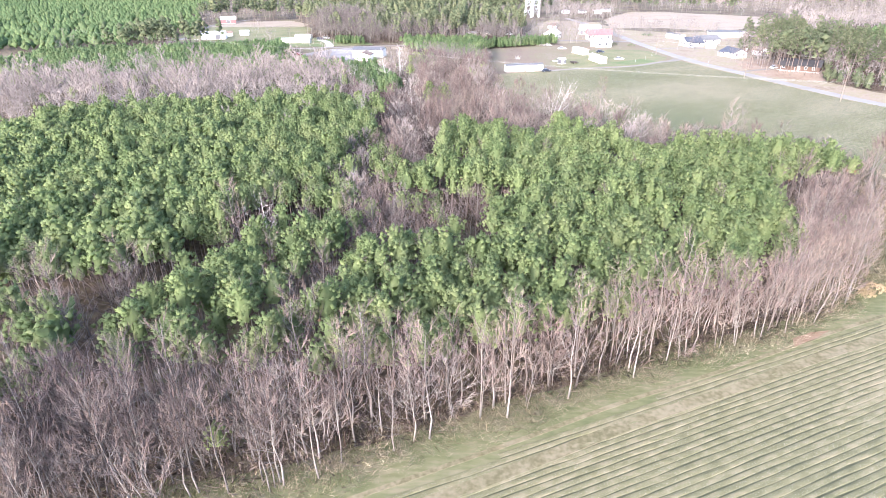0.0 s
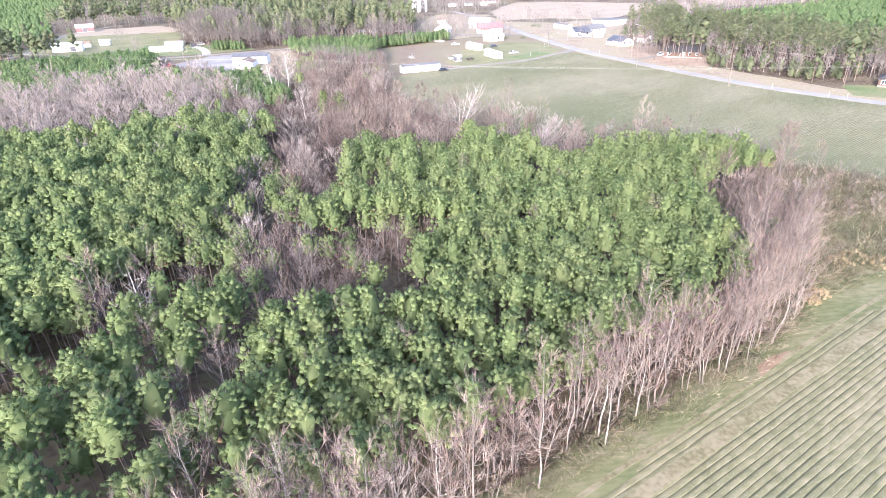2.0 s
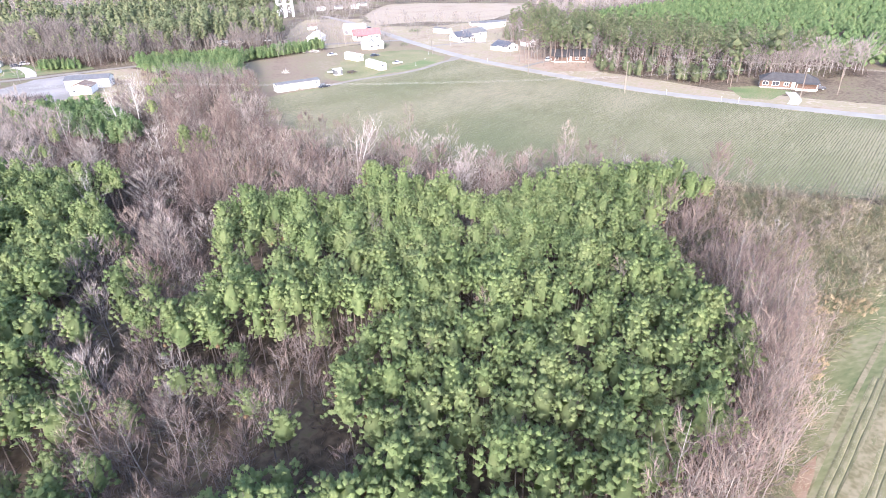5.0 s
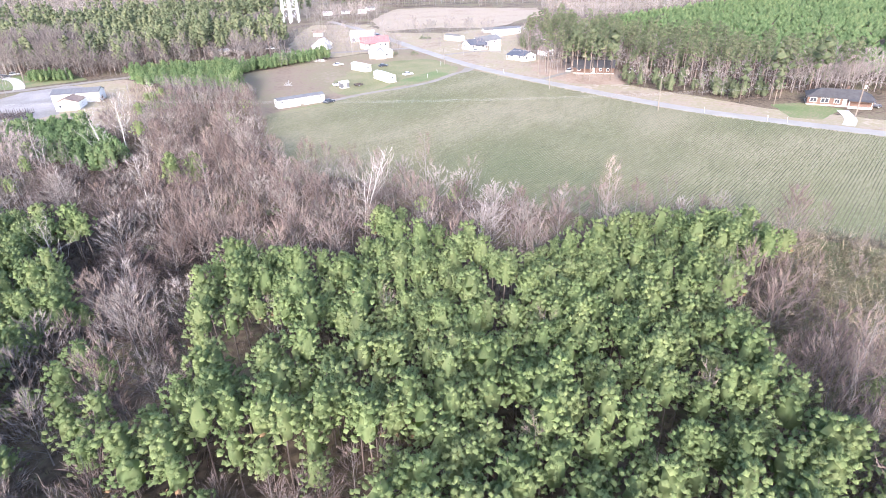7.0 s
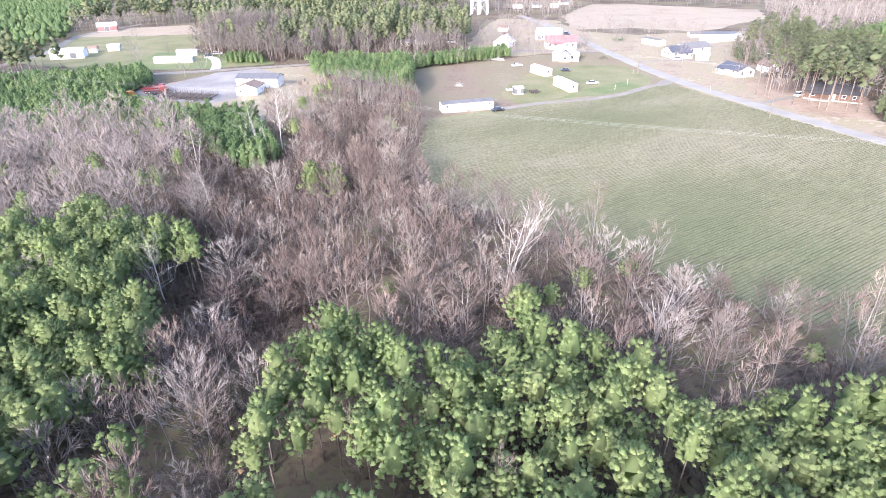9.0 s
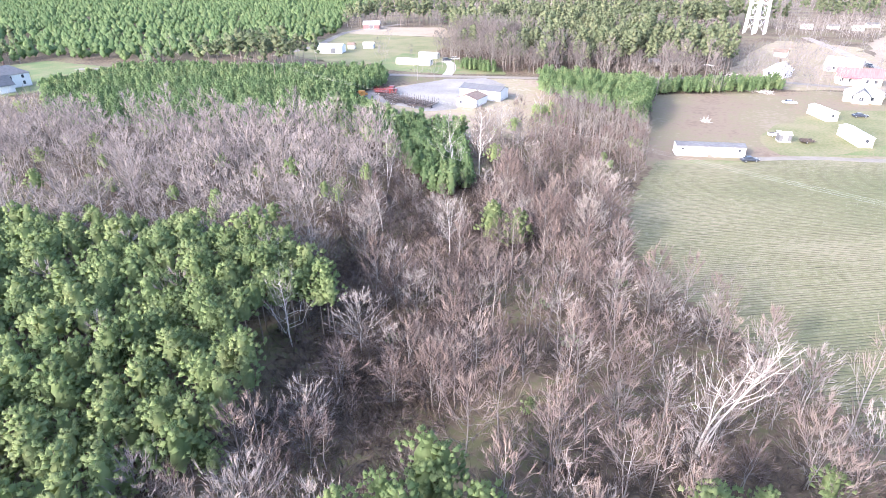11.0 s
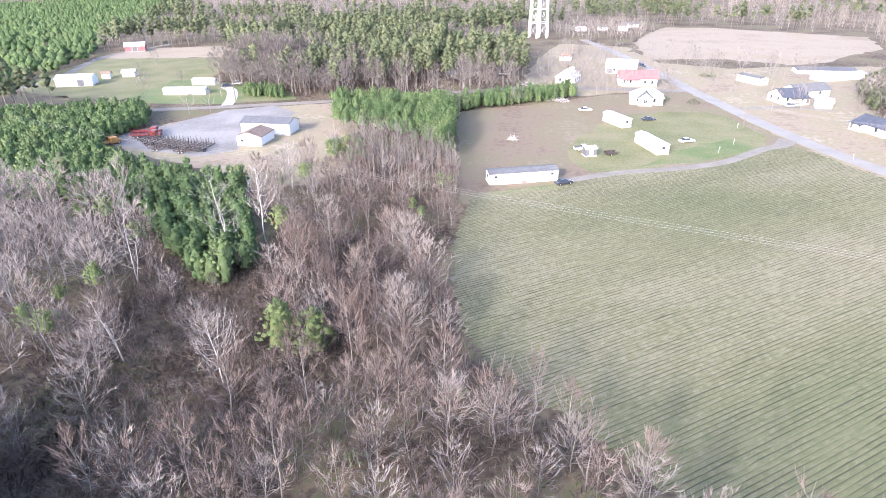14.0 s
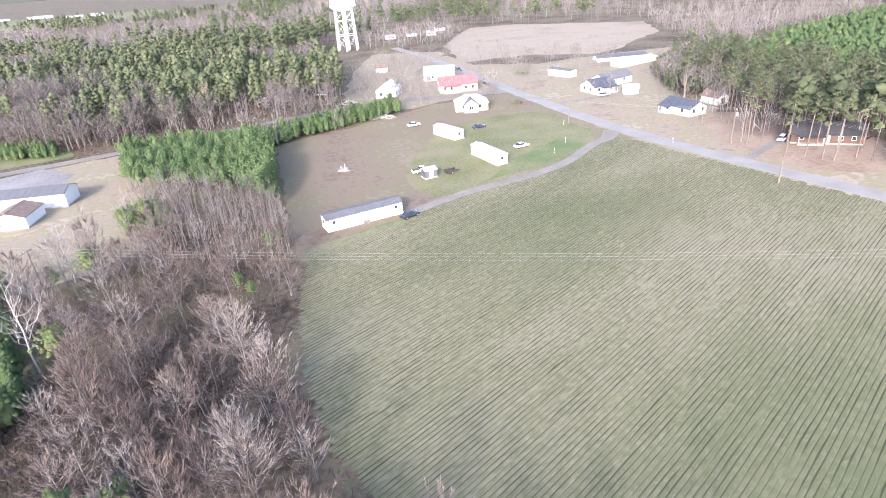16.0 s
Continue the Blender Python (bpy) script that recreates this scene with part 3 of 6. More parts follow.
def open_pine(rng, h, r, low, boughs, tufts, size, spikes):
    """An old pine: a long bare trunk, and a high open crown of boughs that each carry a few flat tufts of needles."""
    lean = rng.normal(0, 0.012, 2) * h
    trunk = tube([(0, 0, 0), (lean[0] * 0.3, lean[1] * 0.3, h * 0.4), (lean[0], lean[1], h * 0.95)], [h * 0.0085 + 0.03, h * 0.0065 + 0.025, 0.04], 5)
    crown = Shape()
    for i in range(boughs):
        u = (i + rng.uniform(0.1, 0.9)) / boughs
        a = i * 2.4 + rng.uniform(-0.5, 0.5)
        q = r * (1 - u) ** 0.45 * rng.uniform(0.4, 1.0) * min(1, 0.65 + u)
        z = h * (low + (0.95 - low) * u)
        o = unit(np.array((math.cos(a), math.sin(a), -0.1 + 1.2 * u)))
        seat = np.array((math.cos(a) * q + lean[0] * z / h, math.sin(a) * q + lean[1] * z / h, z))
        crown.add(*tube([(lean[0] * z / h, lean[1] * z / h, z - 0.3 * q), seat], [0.07, 0.025], 3), 1)
        for _ in range(tufts):
            p = seat + rng.normal(0, size * 0.8, 3) * (1, 1, 0.55)
            v = puff(rng, size * rng.uniform(0.7, 1.2), 0.75)
            crown.add(v + p, PUFF_FACES, 0, unit(unit(v) * 0.7 + o * 0.35 + (0, 0, 0.2)))
        d = unit(rng.normal(size=(spikes, 3)) + o * 0.5 + (0, 0, 0.4))
        blade, t = blades(seat + d * size * 0.7, d, size * rng.uniform(0.8, 1.6, spikes), np.full(spikes, size * 0.2), rng, o)
        crown.add(blade, t, 0, np.repeat(unit(d * 0.5 + o * 0.4 + (0, 0, 0.2)), 3, 0))
    return trunk, crown.done()


def bare(rng, h, spread, limbs, twigs, stems=1, first=0.2, thick=1.0, twig_width=0.024, twig_length=1.2, sub=4, rough=0.05, gaunt=0.0, fork=1.0, dome=False):
    """Trunk and crown of a leafless tree: pale limbs that leave the trunk outwards, curve up, fork, and end in a haze of fine twigs; the limbs of a dome end on a round outline. Crown materials: bark, twigs."""
    trunk, crown = Shape(), Shape()

    def swing(x):
        return 0.05 + 1.45 * x

    for s in range(stems):
        w = rng.uniform(0, 6.3)
        lean = (0.04 if stems == 1 else 0.17 * fork) * h * rng.uniform(0.5, 1.2)
        tall = h * (1 if s == 0 else rng.uniform(0.75, 0.97))
        foot = rng.normal(0, 0.15, 2) * (stems > 1)
        heights = np.array((0, 0.2, 0.42, 0.68, 1.0))
        bend = rng.normal(0, 0.012 * h, (5, 2))
        path = np.array([(foot[0] + math.cos(w) * lean * u ** 1.4 + bend[i][0] * (i > 0), foot[1] + math.sin(w) * lean * u ** 1.4 + bend[i][1] * (i > 0), tall * u) for i, u in enumerate(heights)])
        r = (0.0066 * h + 0.015) * thick * (1 if stems == 1 else 0.75)
        axis = path[2] * (1, 1, 0) + (0, 0, 0.42 * tall)
        trunk.add(*tube(path, [r * 1.15, r * 0.9, r * 0.65, r * 0.38, 0.012], 5), 0)
        for i in range(limbs // stems):
            u = first + (0.93 - first) * ((i + rng.uniform(0, 1)) / (limbs // stems)) ** 1.1
            k = min(3, int(np.searchsorted(heights, u)) - 1)
            root = path[k] + (path[k + 1] - path[k]) * (u - heights[k]) / (heights[k + 1] - heights[k])
            a = i * 2.4 + rng.uniform(-0.6, 0.6)
            part_up = (u - first) / (1 - first)
            reach = spread * (1.05 - 0.72 * part_up) * rng.uniform(0.45, 1.1)
            rise = min(reach * rng.uniform(0.9, 1.9), (tall - root[2]) * rng.uniform(0.7, 1.02) + 0.3)
            if gaunt:
                rise = reach * rng.uniform(0.3, 1.3)
            d = np.array((math.cos(a), math.sin(a), 0))
            near = root + d * reach * 0.42 + (0, 0, rise * 0.20) + rng.normal(0, rough, 3) * reach
            mid = root + d * reach * 0.76 + (0, 0, rise * 0.55) + rng.normal(0, rough, 3) * reach
            tip = root + d * reach + (0, 0, rise)
            if dome:
                tip = axis + np.array((d[0] * spread, d[1] * spread, 0)) * math.cos(swing(part_up)) * rng.uniform(0.75, 1.08) + (0, 0, 0.57 * tall * math.sin(swing(part_up)) * rng.uniform(0.85, 1.06))
                near = root + (tip - root) * (0.36, 0.36, 0.24) + rng.normal(0, 0.06, 3) * reach
                mid = root + (tip - root) * (0.72, 0.72, 0.60) + rng.normal(0, 0.06, 3) * reach
            rr = max(r * 0.40 * (1.15 - u * 0.75), 0.020)
            crown.add(*(tube([root, mid, tip], [rr, rr * 0.6, 0.010], 3) if dome else tube([root, near, mid, tip], [rr, rr * 0.8, rr * 0.55, 0.010], 3)), 0)
            line = [root, near, mid, tip]
            ends = [(mid, tip), (near, mid)]
            for j in range(sub):
                q = rng.uniform(0.6, 2.8)
                f = line[int(q)] + (line[int(q) + 1] - line[int(q)]) * (q - int(q))
                dd = unit(unit(tip - near) + rng.normal(0, 0.38, 3) + (0, 0, 0.2))
                e = f + dd * np.linalg.norm(tip - root) * rng.uniform(0.3, 0.6)
                v, t = blades(np.array([f]), np.array([dd]), np.array([np.linalg.norm(e - f)]), np.array([max(rr * 0.5, 0.018)]), rng)
                crown.add(v, t, 1 if dome else 0)
                ends.append((f, e))
            n = max(1, twigs // limbs)
            pick = rng.integers(0, len(ends), n)
            q = rng.uniform(0.25, 1.0, (n, 1))
            A, B = np.array([ends[p][0] for p in pick]), np.array([ends[p][1] for p in pick])
            way = unit(unit(B - A) * 0.9 + rng.normal(0, 0.38, (n, 3)) + (0, 0, 0.25))
            if dome:
                way = unit(unit(A + (B - A) * q - axis) * 0.7 + unit(B - A) * 0.5 + rng.normal(0, 0.34, (n, 3)) + (0, 0, 0.25))
            crown.add(*blades(A + (B - A) * q, way, twig_length * rng.uniform(0.4, 1.2, n), np.full(n, twig_width), rng), 1)
    return trunk.done()[:2], crown.done()


def bush(rng, h, r, n, width, length):
    """A rounded thicket of arching twigs; material 0."""
    a, q = rng.uniform(0, 6.3, n), np.sqrt(rng.uniform(0, 1, n)) * r
    base = np.stack([np.cos(a) * q, np.sin(a) * q, h * rng.uniform(0, 0.75, n) * np.sqrt(np.maximum(1.05 - (q / r) ** 2, 0))], 1)
    out = unit(np.stack([np.cos(a) * q / r, np.sin(a) * q / r, np.full(n, 0.7)], 1))
    way = unit(out + rng.normal(0, 0.55, (n, 3)))
    way[:, 2] = np.abs(way[:, 2])
    v, t = blades(base, way, length * rng.uniform(0.5, 1.3, n), np.full(n, width), rng)
    v[:, 2] = np.maximum(v[:, 2], 0)
    return v, t, np.zeros(len(t), int), np.repeat(unit(out + rng.normal(0, 0.4, (n, 3))), 3, 0)


def both(tree, trunk_index):
    """Trunk and crown of a tree as one shape."""
    (tv, tt), (cv, ct, cm, cd) = tree
    return np.concatenate([tv, cv]), np.concatenate([tt, ct + len(tv)]), np.concatenate([np.full(len(tt), trunk_index), cm]), np.concatenate([np.zeros((len(tv), 3)), cd])


def scatter(name, shapes, spots, mats, label, category, group=""):
    """Many plants joined into one object. spots: x, y, size, turn, number of the shape."""
    V, T, M, N, n = [], [], [], [], 0
    spots = np.asarray(spots, float)
    for k, (v, t, m, way) in enumerate(shapes):
        s = spots[spots[:, 4] == k]
        if not len(s):
            continue
        c, d = np.cos(s[:, 3])[:, None], np.sin(s[:, 3])[:, None]
        x = (v[None, :, 0] * c - v[None, :, 1] * d) * s[:, 2:3] + s[:, 0:1]
        y = (v[None, :, 0] * d + v[None, :, 1] * c) * s[:, 2:3] + s[:, 1:2]
        z = v[None, :, 2] * s[:, 2:3]
        V.append(np.stack([x, y, z], 2).reshape(-1, 3))
        T.append((t[None] + (np.arange(len(s)) * len(v))[:, None, None]).reshape(-1, 3) + n)
        M.append(np.tile(m, len(s)))
        N.append(np.stack([way[None, :, 0] * c - way[None, :, 1] * d, way[None, :, 0] * d + way[None, :, 1] * c, np.repeat(way[None, :, 2], len(s), 0)], 2).reshape(-1, 3))
        n += len(V[-1])
    me = arrays_mesh(name, np.concatenate(V), np.concatenate(T), mats, np.concatenate(M), np.concatenate(N))
    return tagged(new(name, me), label, category, group, kind="stuff")


def grow(name, tree, trunk_mats, crown_mats, label, category, group=""):
    """One tree as a thing with trunk and crown."""
    (tv, tt), (cv, ct, cm, cd) = tree
    root = tagged(new(name), label, category, group)
    for n, me in (("trunk", arrays_mesh("trunk", tv, tt, trunk_mats)), ("crown", arrays_mesh("crown", cv, ct, crown_mats, cm, cd))):
        new(n, me).parent = root
    return root


def plant(trees, spots):
    """Copies of the trees at the spots (x, y, size, turn, number of the tree); the first of each kind stands at its own spot."""
    used = set()
    for x, y, size, turn, k in spots:
        m = Matrix.Translation((x, y, 0)) @ Matrix.Rotation(turn, 4, "Z") @ Matrix.Scale(size, 4)
        ob = trees[int(k)]
        if k not in used:
            used.add(k)
            ob.matrix_basis = m
        else:
            c = copy_thing(ob, m)
            c.matrix_basis = m
    for k, ob in enumerate(trees):
        if k not in used:
            for o in (*ob.children_recursive, ob):
                bpy.data.objects.remove(o)


def grid_spots(polys, step, jitter, rng, turn=0.0, keep=1.0, sizes=(0.85, 1.15), kinds=1, without=()):
    """A jittered grid of spots in the polygons."""
    P = np.concatenate([np.array(p, float) for p in polys])
    mid, R = P.mean(0), np.linalg.norm(P - P.mean(0), axis=1).max() + step
    n = int(2 * R / step) + 1
    u, v = np.meshgrid(np.arange(n) * step - R, np.arange(n) * step - R)
    u, v = u.ravel() + rng.uniform(-jitter, jitter, u.size) * step, v.ravel() + rng.uniform(-jitter, jitter, v.size) * step
    c, s = math.cos(radians(turn)), math.sin(radians(turn))
    x, y = mid[0] + u * c - v * s, mid[1] + u * s + v * c
    ok = any_inside(polys, x, y) & (rng.uniform(size=x.size) < keep)
    if without:
        ok &= ~any_inside(without, x, y)
    x, y = x[ok], y[ok]
    return np.stack([x, y, rng.uniform(*sizes, x.size), rng.uniform(0, 6.28, x.size), rng.integers(0, kinds, x.size)], 1)


# ---- trees: the plan of the stands ----
PINES_EAST = [(-13, 48), (-4.6, 48.5), (0.8, 51.4), (9.7, 54.4), (18.9, 57), (30.3, 65.4), (42.8, 68.5), (50.5, 73.5), (55, 82), (58.5, 94), (62, 104.5), (72, 113), (84, 114), (87, 121), (80, 126), (67, 129), (60, 127.5), (53, 130), (44, 127.5), (39, 134), (33, 143), (28, 147.5), (21, 139), (14, 139), (8, 147), (3, 147.5), (0, 139), (-2, 129), (-1, 121), (-7, 114), (-10, 106), (-8.3, 104), (-6, 90), (-13.5, 75), (-14, 62)]
GAP = [(-14, 75), (-17, 94), (-8.3, 105), (1.4, 103.4), (13, 101), (12, 92.5), (3.8, 93), (0.2, 81.7), (-6.4, 76.2)]
PINES_NEAR = [(-37, 51), (-37, 66), (-33, 77), (-27, 85), (-21.6, 88), (-16.3, 86), (-14, 75.7), (-19, 66), (-14.5, 58), (-17.4, 49), (-28, 48)]
PINES_CORNER = [(-58, 62), (-49, 60), (-39, 49), (-38.5, 43), (-47, 44), (-58, 50)]
PINE_MIX = [(-27, 88), (-12, 90), (-14, 104), (-8, 106), (-8, 118), (-11, 127), (-26, 124), (-24, 100)]
PINES_WEST = [(-112, 90), (-70, 66), (-44, 69.6), (-35.6, 79), (-33, 92), (-25, 96), (-23, 110), (-22.4, 119.6), (-23.5, 127), (-18.7, 133.4), (-16.6, 140.4), (-18, 149), (-25, 154.5), (-30, 161.7), (-19.5, 166), (-20, 170), (-31, 176), (-38, 181), (-49, 185), (-65, 175), (-79, 172), (-92, 168), (-112, 162)]
YOUNG_PINES = [(-172, 240), (-115, 246), (-99, 262), (-72, 261), (-54, 255), (-43, 240), (-28, 225), (-22, 221), (-20, 232), (-35.6, 268), (-40, 272), (-60, 278), (-82, 293), (-97, 309), (-93, 335), (-103, 353), (-154, 340), (-190, 332), (-222, 325), (-222, 275)]
SCREEN_PINES = [(-33, 358), (-6, 358), (10, 349), (15, 320), (15.5, 288), (10, 295), (-4, 310), (-24, 320)]
HEDGE_PINES = [(10, 352), (15, 351), (26, 357), (50, 368), (62, 375), (60, 383), (44, 378), (22, 367), (8, 360)]
SLENDER = [(-16, 313), (9, 294), (15, 286), (17, 268), (17.5, 262), (5, 270), (-13, 283)]
SCRUB = [(52, 69), (62, 75.5), (84, 82), (115, 94), (160, 86), (125, 107), (104, 125), (90, 136), (88, 120), (84, 113), (74, 112), (64, 104), (57, 92), (52, 80)]
WOODS = [(-75, 14), (-60, 20), (-30, 31), (-6, 42.5), (8, 49.5), (34, 61), (50, 67.5), (62, 75), (70, 84), (76, 97), (88, 108), (96, 120), (94, 132), (80, 142), (66, 154), (51, 167), (40, 179), (30, 191), (20, 202), (16.5, 212), (15, 226), (14.5, 238), (16, 252), (17.5, 262), (5, 270), (-13, 281), (-22, 277), (-32, 267), (-19, 232), (-21, 219), (-30, 222), (-44, 237), (-55, 252), (-72, 258), (-98, 259), (-114, 243), (-172, 237), (-190, 238), (-195, 190), (-112, 160), (-112, 90), (-75, 62)]
TALL_EAST = [(157, 338), (166, 327), (161, 312), (156, 300), (163, 287), (170, 272), (160, 256), (154, 247), (161, 232), (172, 210), (181, 206), (186, 212), (196, 210), (214, 200), (245, 215), (222, 262), (215, 330), (212, 395), (190, 392), (172, 350)]
PLANTATION_EAST = [(222, 262), (245, 215), (260, 196), (330, 175), (620, 290), (560, 520), (400, 470), (300, 440), (235, 400), (214, 392), (216, 330)]
PLANTATION_WEST = [(-194, 385), (-193, 432), (-212, 505), (-240, 560), (-380, 1010), (-700, 1250), (-1300, 900), (-1150, 300), (-420, 230), (-330, 262), (-312, 300), (-305, 338), (-240, 345)]
HOLLOW = [(-36, 186), (-20, 150), (-8, 130), (2, 152), (-4, 185), (2, 200), (6, 225), (0, 250), (-14, 236), (-20, 234), (-40, 232), (-40, 205)]

rng = np.random.default_rng(11)
PINE_SHAPES = [puffy_pine(rng, rng.uniform(9.4, 12.0), rng.uniform(1.85, 2.35), rng.uniform(0.52, 0.60), 60, 0.33, 5, brown=0.06, core=0.5, widest=0.42) for _ in range(8)]
BARE_SHAPES = [
    bare(rng, 11, 2.8, 17, 340), bare(rng, 12.5, 2.5, 16, 330, first=0.3), bare(rng, 11, 2.7, 18, 360, stems=2), bare(rng, 13, 2.2, 15, 330, first=0.35),
    bare(rng, 9.5, 2.7, 20, 680, first=0.15, twig_width=0.034, twig_length=1.0, dome=True), bare(rng, 8.2, 2.9, 20, 680, first=0.12, twig_width=0.034, twig_length=1.0, dome=True), bare(rng, 11, 2.5, 20, 640, first=0.2, twig_width=0.034, twig_length=1.0, dome=True), bare(rng, 7.8, 2.5, 21, 600, stems=3, first=0.12, twig_width=0.034, twig_length=1.0, dome=True)]
LIGHT_SHAPES = [bare(rng, rng.uniform(9, 13), rng.uniform(2.6, 3.6), 14, 400, first=rng.uniform(0.15, 0.3), thick=1.4, twig_width=0.042, twig_length=1.2, sub=3, dome=True) for _ in range(8)]
PINE_MATS, BARE_MATS, GREY_MATS = [NEEDLES, PINE_BARK, BROWN_NEEDLES], [PALE_BARK, TWIGS], [PALE_BARK, GREY_TWIGS]

pines = np.concatenate([
    grid_spots([PINES_EAST], 2.95, 0.38, rng, 22, 0.97, (0.84, 1.1), 8, [GAP]),
    grid_spots([PINES_NEAR], 3.0, 0.4, rng, 22, 0.9, (0.75, 1.1), 8),
    grid_spots([PINES_CORNER], 3.1, 0.42, rng, 22, 0.85, (0.75, 1.1), 8),
    grid_spots([PINES_WEST], 2.85, 0.38, rng, 22, 0.97, (0.88, 1.1), 8),
    grid_spots([GAP], 4.5, 0.45, rng, 10, 0.3, (0.6, 0.95), 8),
    grid_spots([WOODS], 9.5, 0.48, rng, 10, 0.42, (0.5, 0.95), 8, [HOLLOW, PINES_EAST, PINES_NEAR, PINES_WEST, [(-26, 40), (90, 50), (100, 150), (10, 270), (-20, 290), (-12, 200), (-15, 100)]]),
    grid_spots([PINE_MIX], 3.2, 0.45, rng, 10, 0.5, (0.6, 1.0), 8, [PINES_WEST]),
])
# a few gaps where bare trees stand among the pines
thin = np.array([noise.noise(Vector((x * 0.085, y * 0.085, 3.1))) for x, y in pines[:, :2]])
pines = pines[thin < 0.46]
chosen = (pines[:, 0] > -8) & (pines[:, 0] < 46) & (pines[:, 1] > 92) & (pines[:, 1] < 150)
near = np.flatnonzero(chosen)[:300]
rest = np.ones(len(pines), bool)
rest[near] = False
THIN_PINES = [puffy_pine(rng, rng.uniform(9.6, 11.8), rng.uniform(1.85, 2.25), rng.uniform(0.52, 0.60), 36, 0.43, 4, brown=0.05, core=0.5, widest=0.42) for _ in range(8)]
west = pines[:, 0] < -42
scatter("pine_stand", [both(p, 1) for p in THIN_PINES], pines[rest & west], PINE_MATS, "dense stand of green loblolly pines beyond the hollow", "pine trees")
rest &= ~west
scatter("pine_stand", [both(p, 1) for p in PINE_SHAPES], pines[rest], PINE_MATS, "dense stand of green loblolly pines with narrow crowns", "pine trees")
plant([grow("pine_tree", p, [PINE_BARK], PINE_MATS, "green pine with tufted narrow crown in the planted stand", "pine tree", "pines of the planted stand") for p in PINE_SHAPES], pines[near])

bares = np.concatenate([
    grid_spots([WOODS], 5.0, 0.46, rng, 5, 0.95, (0.65, 1.25), 8, [PINES_EAST, PINES_NEAR, PINES_WEST]),
    grid_spots([GAP], 3.3, 0.48, rng, 5, 0.9, (0.55, 0.95), 8),
    grid_spots([SCRUB], 6.5, 0.48, rng, 5, 0.6, (0.35, 0.7), 8),
    grid_spots([[(-64, 18), (-30, 31), (-6, 41.5), (8, 48.5), (34, 60), (50, 66.5), (62, 73.5), (68, 83), (58, 84), (48, 72), (34, 66), (18, 57.5), (-2, 50), (-30, 47), (-64, 46)]], 2.5, 0.45, rng, 21, 0.92, (0.75, 1.2), 8, [PINES_EAST, PINES_NEAR, PINES_CORNER]),
    grid_spots([[(46, 67), (62, 75), (72, 86), (78, 97), (68, 98), (56, 84), (46, 73)]], 3.0, 0.48, rng, 21, 0.9, (0.85, 1.25), 8, [PINES_EAST]),
    grid_spots([HOLLOW], 3.2, 0.48, rng, 9, 0.85, (0.35, 0.68), 8),
    grid_spots([PINES_EAST, PINES_WEST, PINES_NEAR], 8.0, 0.45, rng, 5, 0.6, (0.7, 0.9), 8),
])
# upright trees along the field, round crowns in the open woods
bares[:, 4] = np.where((bares[:, 1] > 95) & (rng.uniform(size=len(bares)) < 0.75), 4 + bares[:, 4] % 4, np.where(rng.uniform(size=len(bares)) < 0.75, bares[:, 4] % 4, bares[:, 4]))
# thinner where brush takes over
bares = bares[(bares[:, 1] < 165) | (rng.uniform(size=len(bares)) < np.where(bares[:, 0] < -45, 0.92, 0.85))]
thin = np.array([noise.noise(Vector((x * 0.055, y * 0.055, 9.3))) for x, y in bares[:, :2]])
hollow = inside(HOLLOW, bares[:, 0], bares[:, 1])
full = inside(GAP, bares[:, 0], bares[:, 1]) | (bares[:, 2] < 0.5) | (bares[:, 1] < 75)
bares = bares[full | (thin < 0.30) & (~hollow | (thin < -0.12))]
big = (bares[:, 1] < 150) & (bares[:, 0] > -40) & (bares[:, 0] < 75)
chosen = np.flatnonzero(big & (bares[:, 1] < 76) & (bares[:, 0] > -14) | big & (bares[:, 1] > 138))[:300]
rest = np.ones(len(bares), bool)
rest[chosen] = False
grey = (bares[:, 0] + 0.15 * bares[:, 1] < -8) & (bares[:, 1] > 150)
scatter("bare_woods", [both(b, 0) for b in BARE_SHAPES], bares[rest & ~grey], BARE_MATS, "leafless mauve-brown hardwoods with pale trunks", "bare trees")
bares[grey, 2] *= 1.15
scatter("grey_woods", [both(b, 0) for b in LIGHT_SHAPES], bares[rest & grey], [PALE_BARK, PALE_TWIGS], "leafless grey hardwoods with pale trunks", "bare trees")
plant([grow("bare_tree", b, [PALE_BARK], BARE_MATS, "leafless hardwood with pale trunk and fine twigs", "tree", "bare trees of the wood edge") for b in BARE_SHAPES], bares[chosen])

FAN_SHAPES = [bare(rng, rng.uniform(9, 12), rng.uniform(3.2, 4.0), 26, 620, stems=1 + k % 2, first=0.12, twig_width=0.034, twig_length=1.0, dome=True) for k in range(4)]
fans = grid_spots([WOODS], 8.5, 0.48, rng, 5, 0.65, (0.7, 1.1), 4, [PINES_EAST, PINES_NEAR, PINES_WEST, SCRUB])
scatter("pale_woods", [both(b, 0) for b in FAN_SHAPES], fans, [PALE_BARK, PALE_TWIGS], "broad pale grey leafless trees standing out of the wood", "bare trees")
SLIM_SHAPES = [bare(rng, 10, 1.2, 9, 110, first=0.4, sub=2, thick=1.15) for _ in range(4)]
scatter("slender_trees", [both(b, 0) for b in SLIM_SHAPES], grid_spots([SLENDER], 2.3, 0.45, rng, 0, 0.95, (0.75, 1.1), 4), GREY_MATS, "row of slender leafless trees before the young pines", "bare trees")

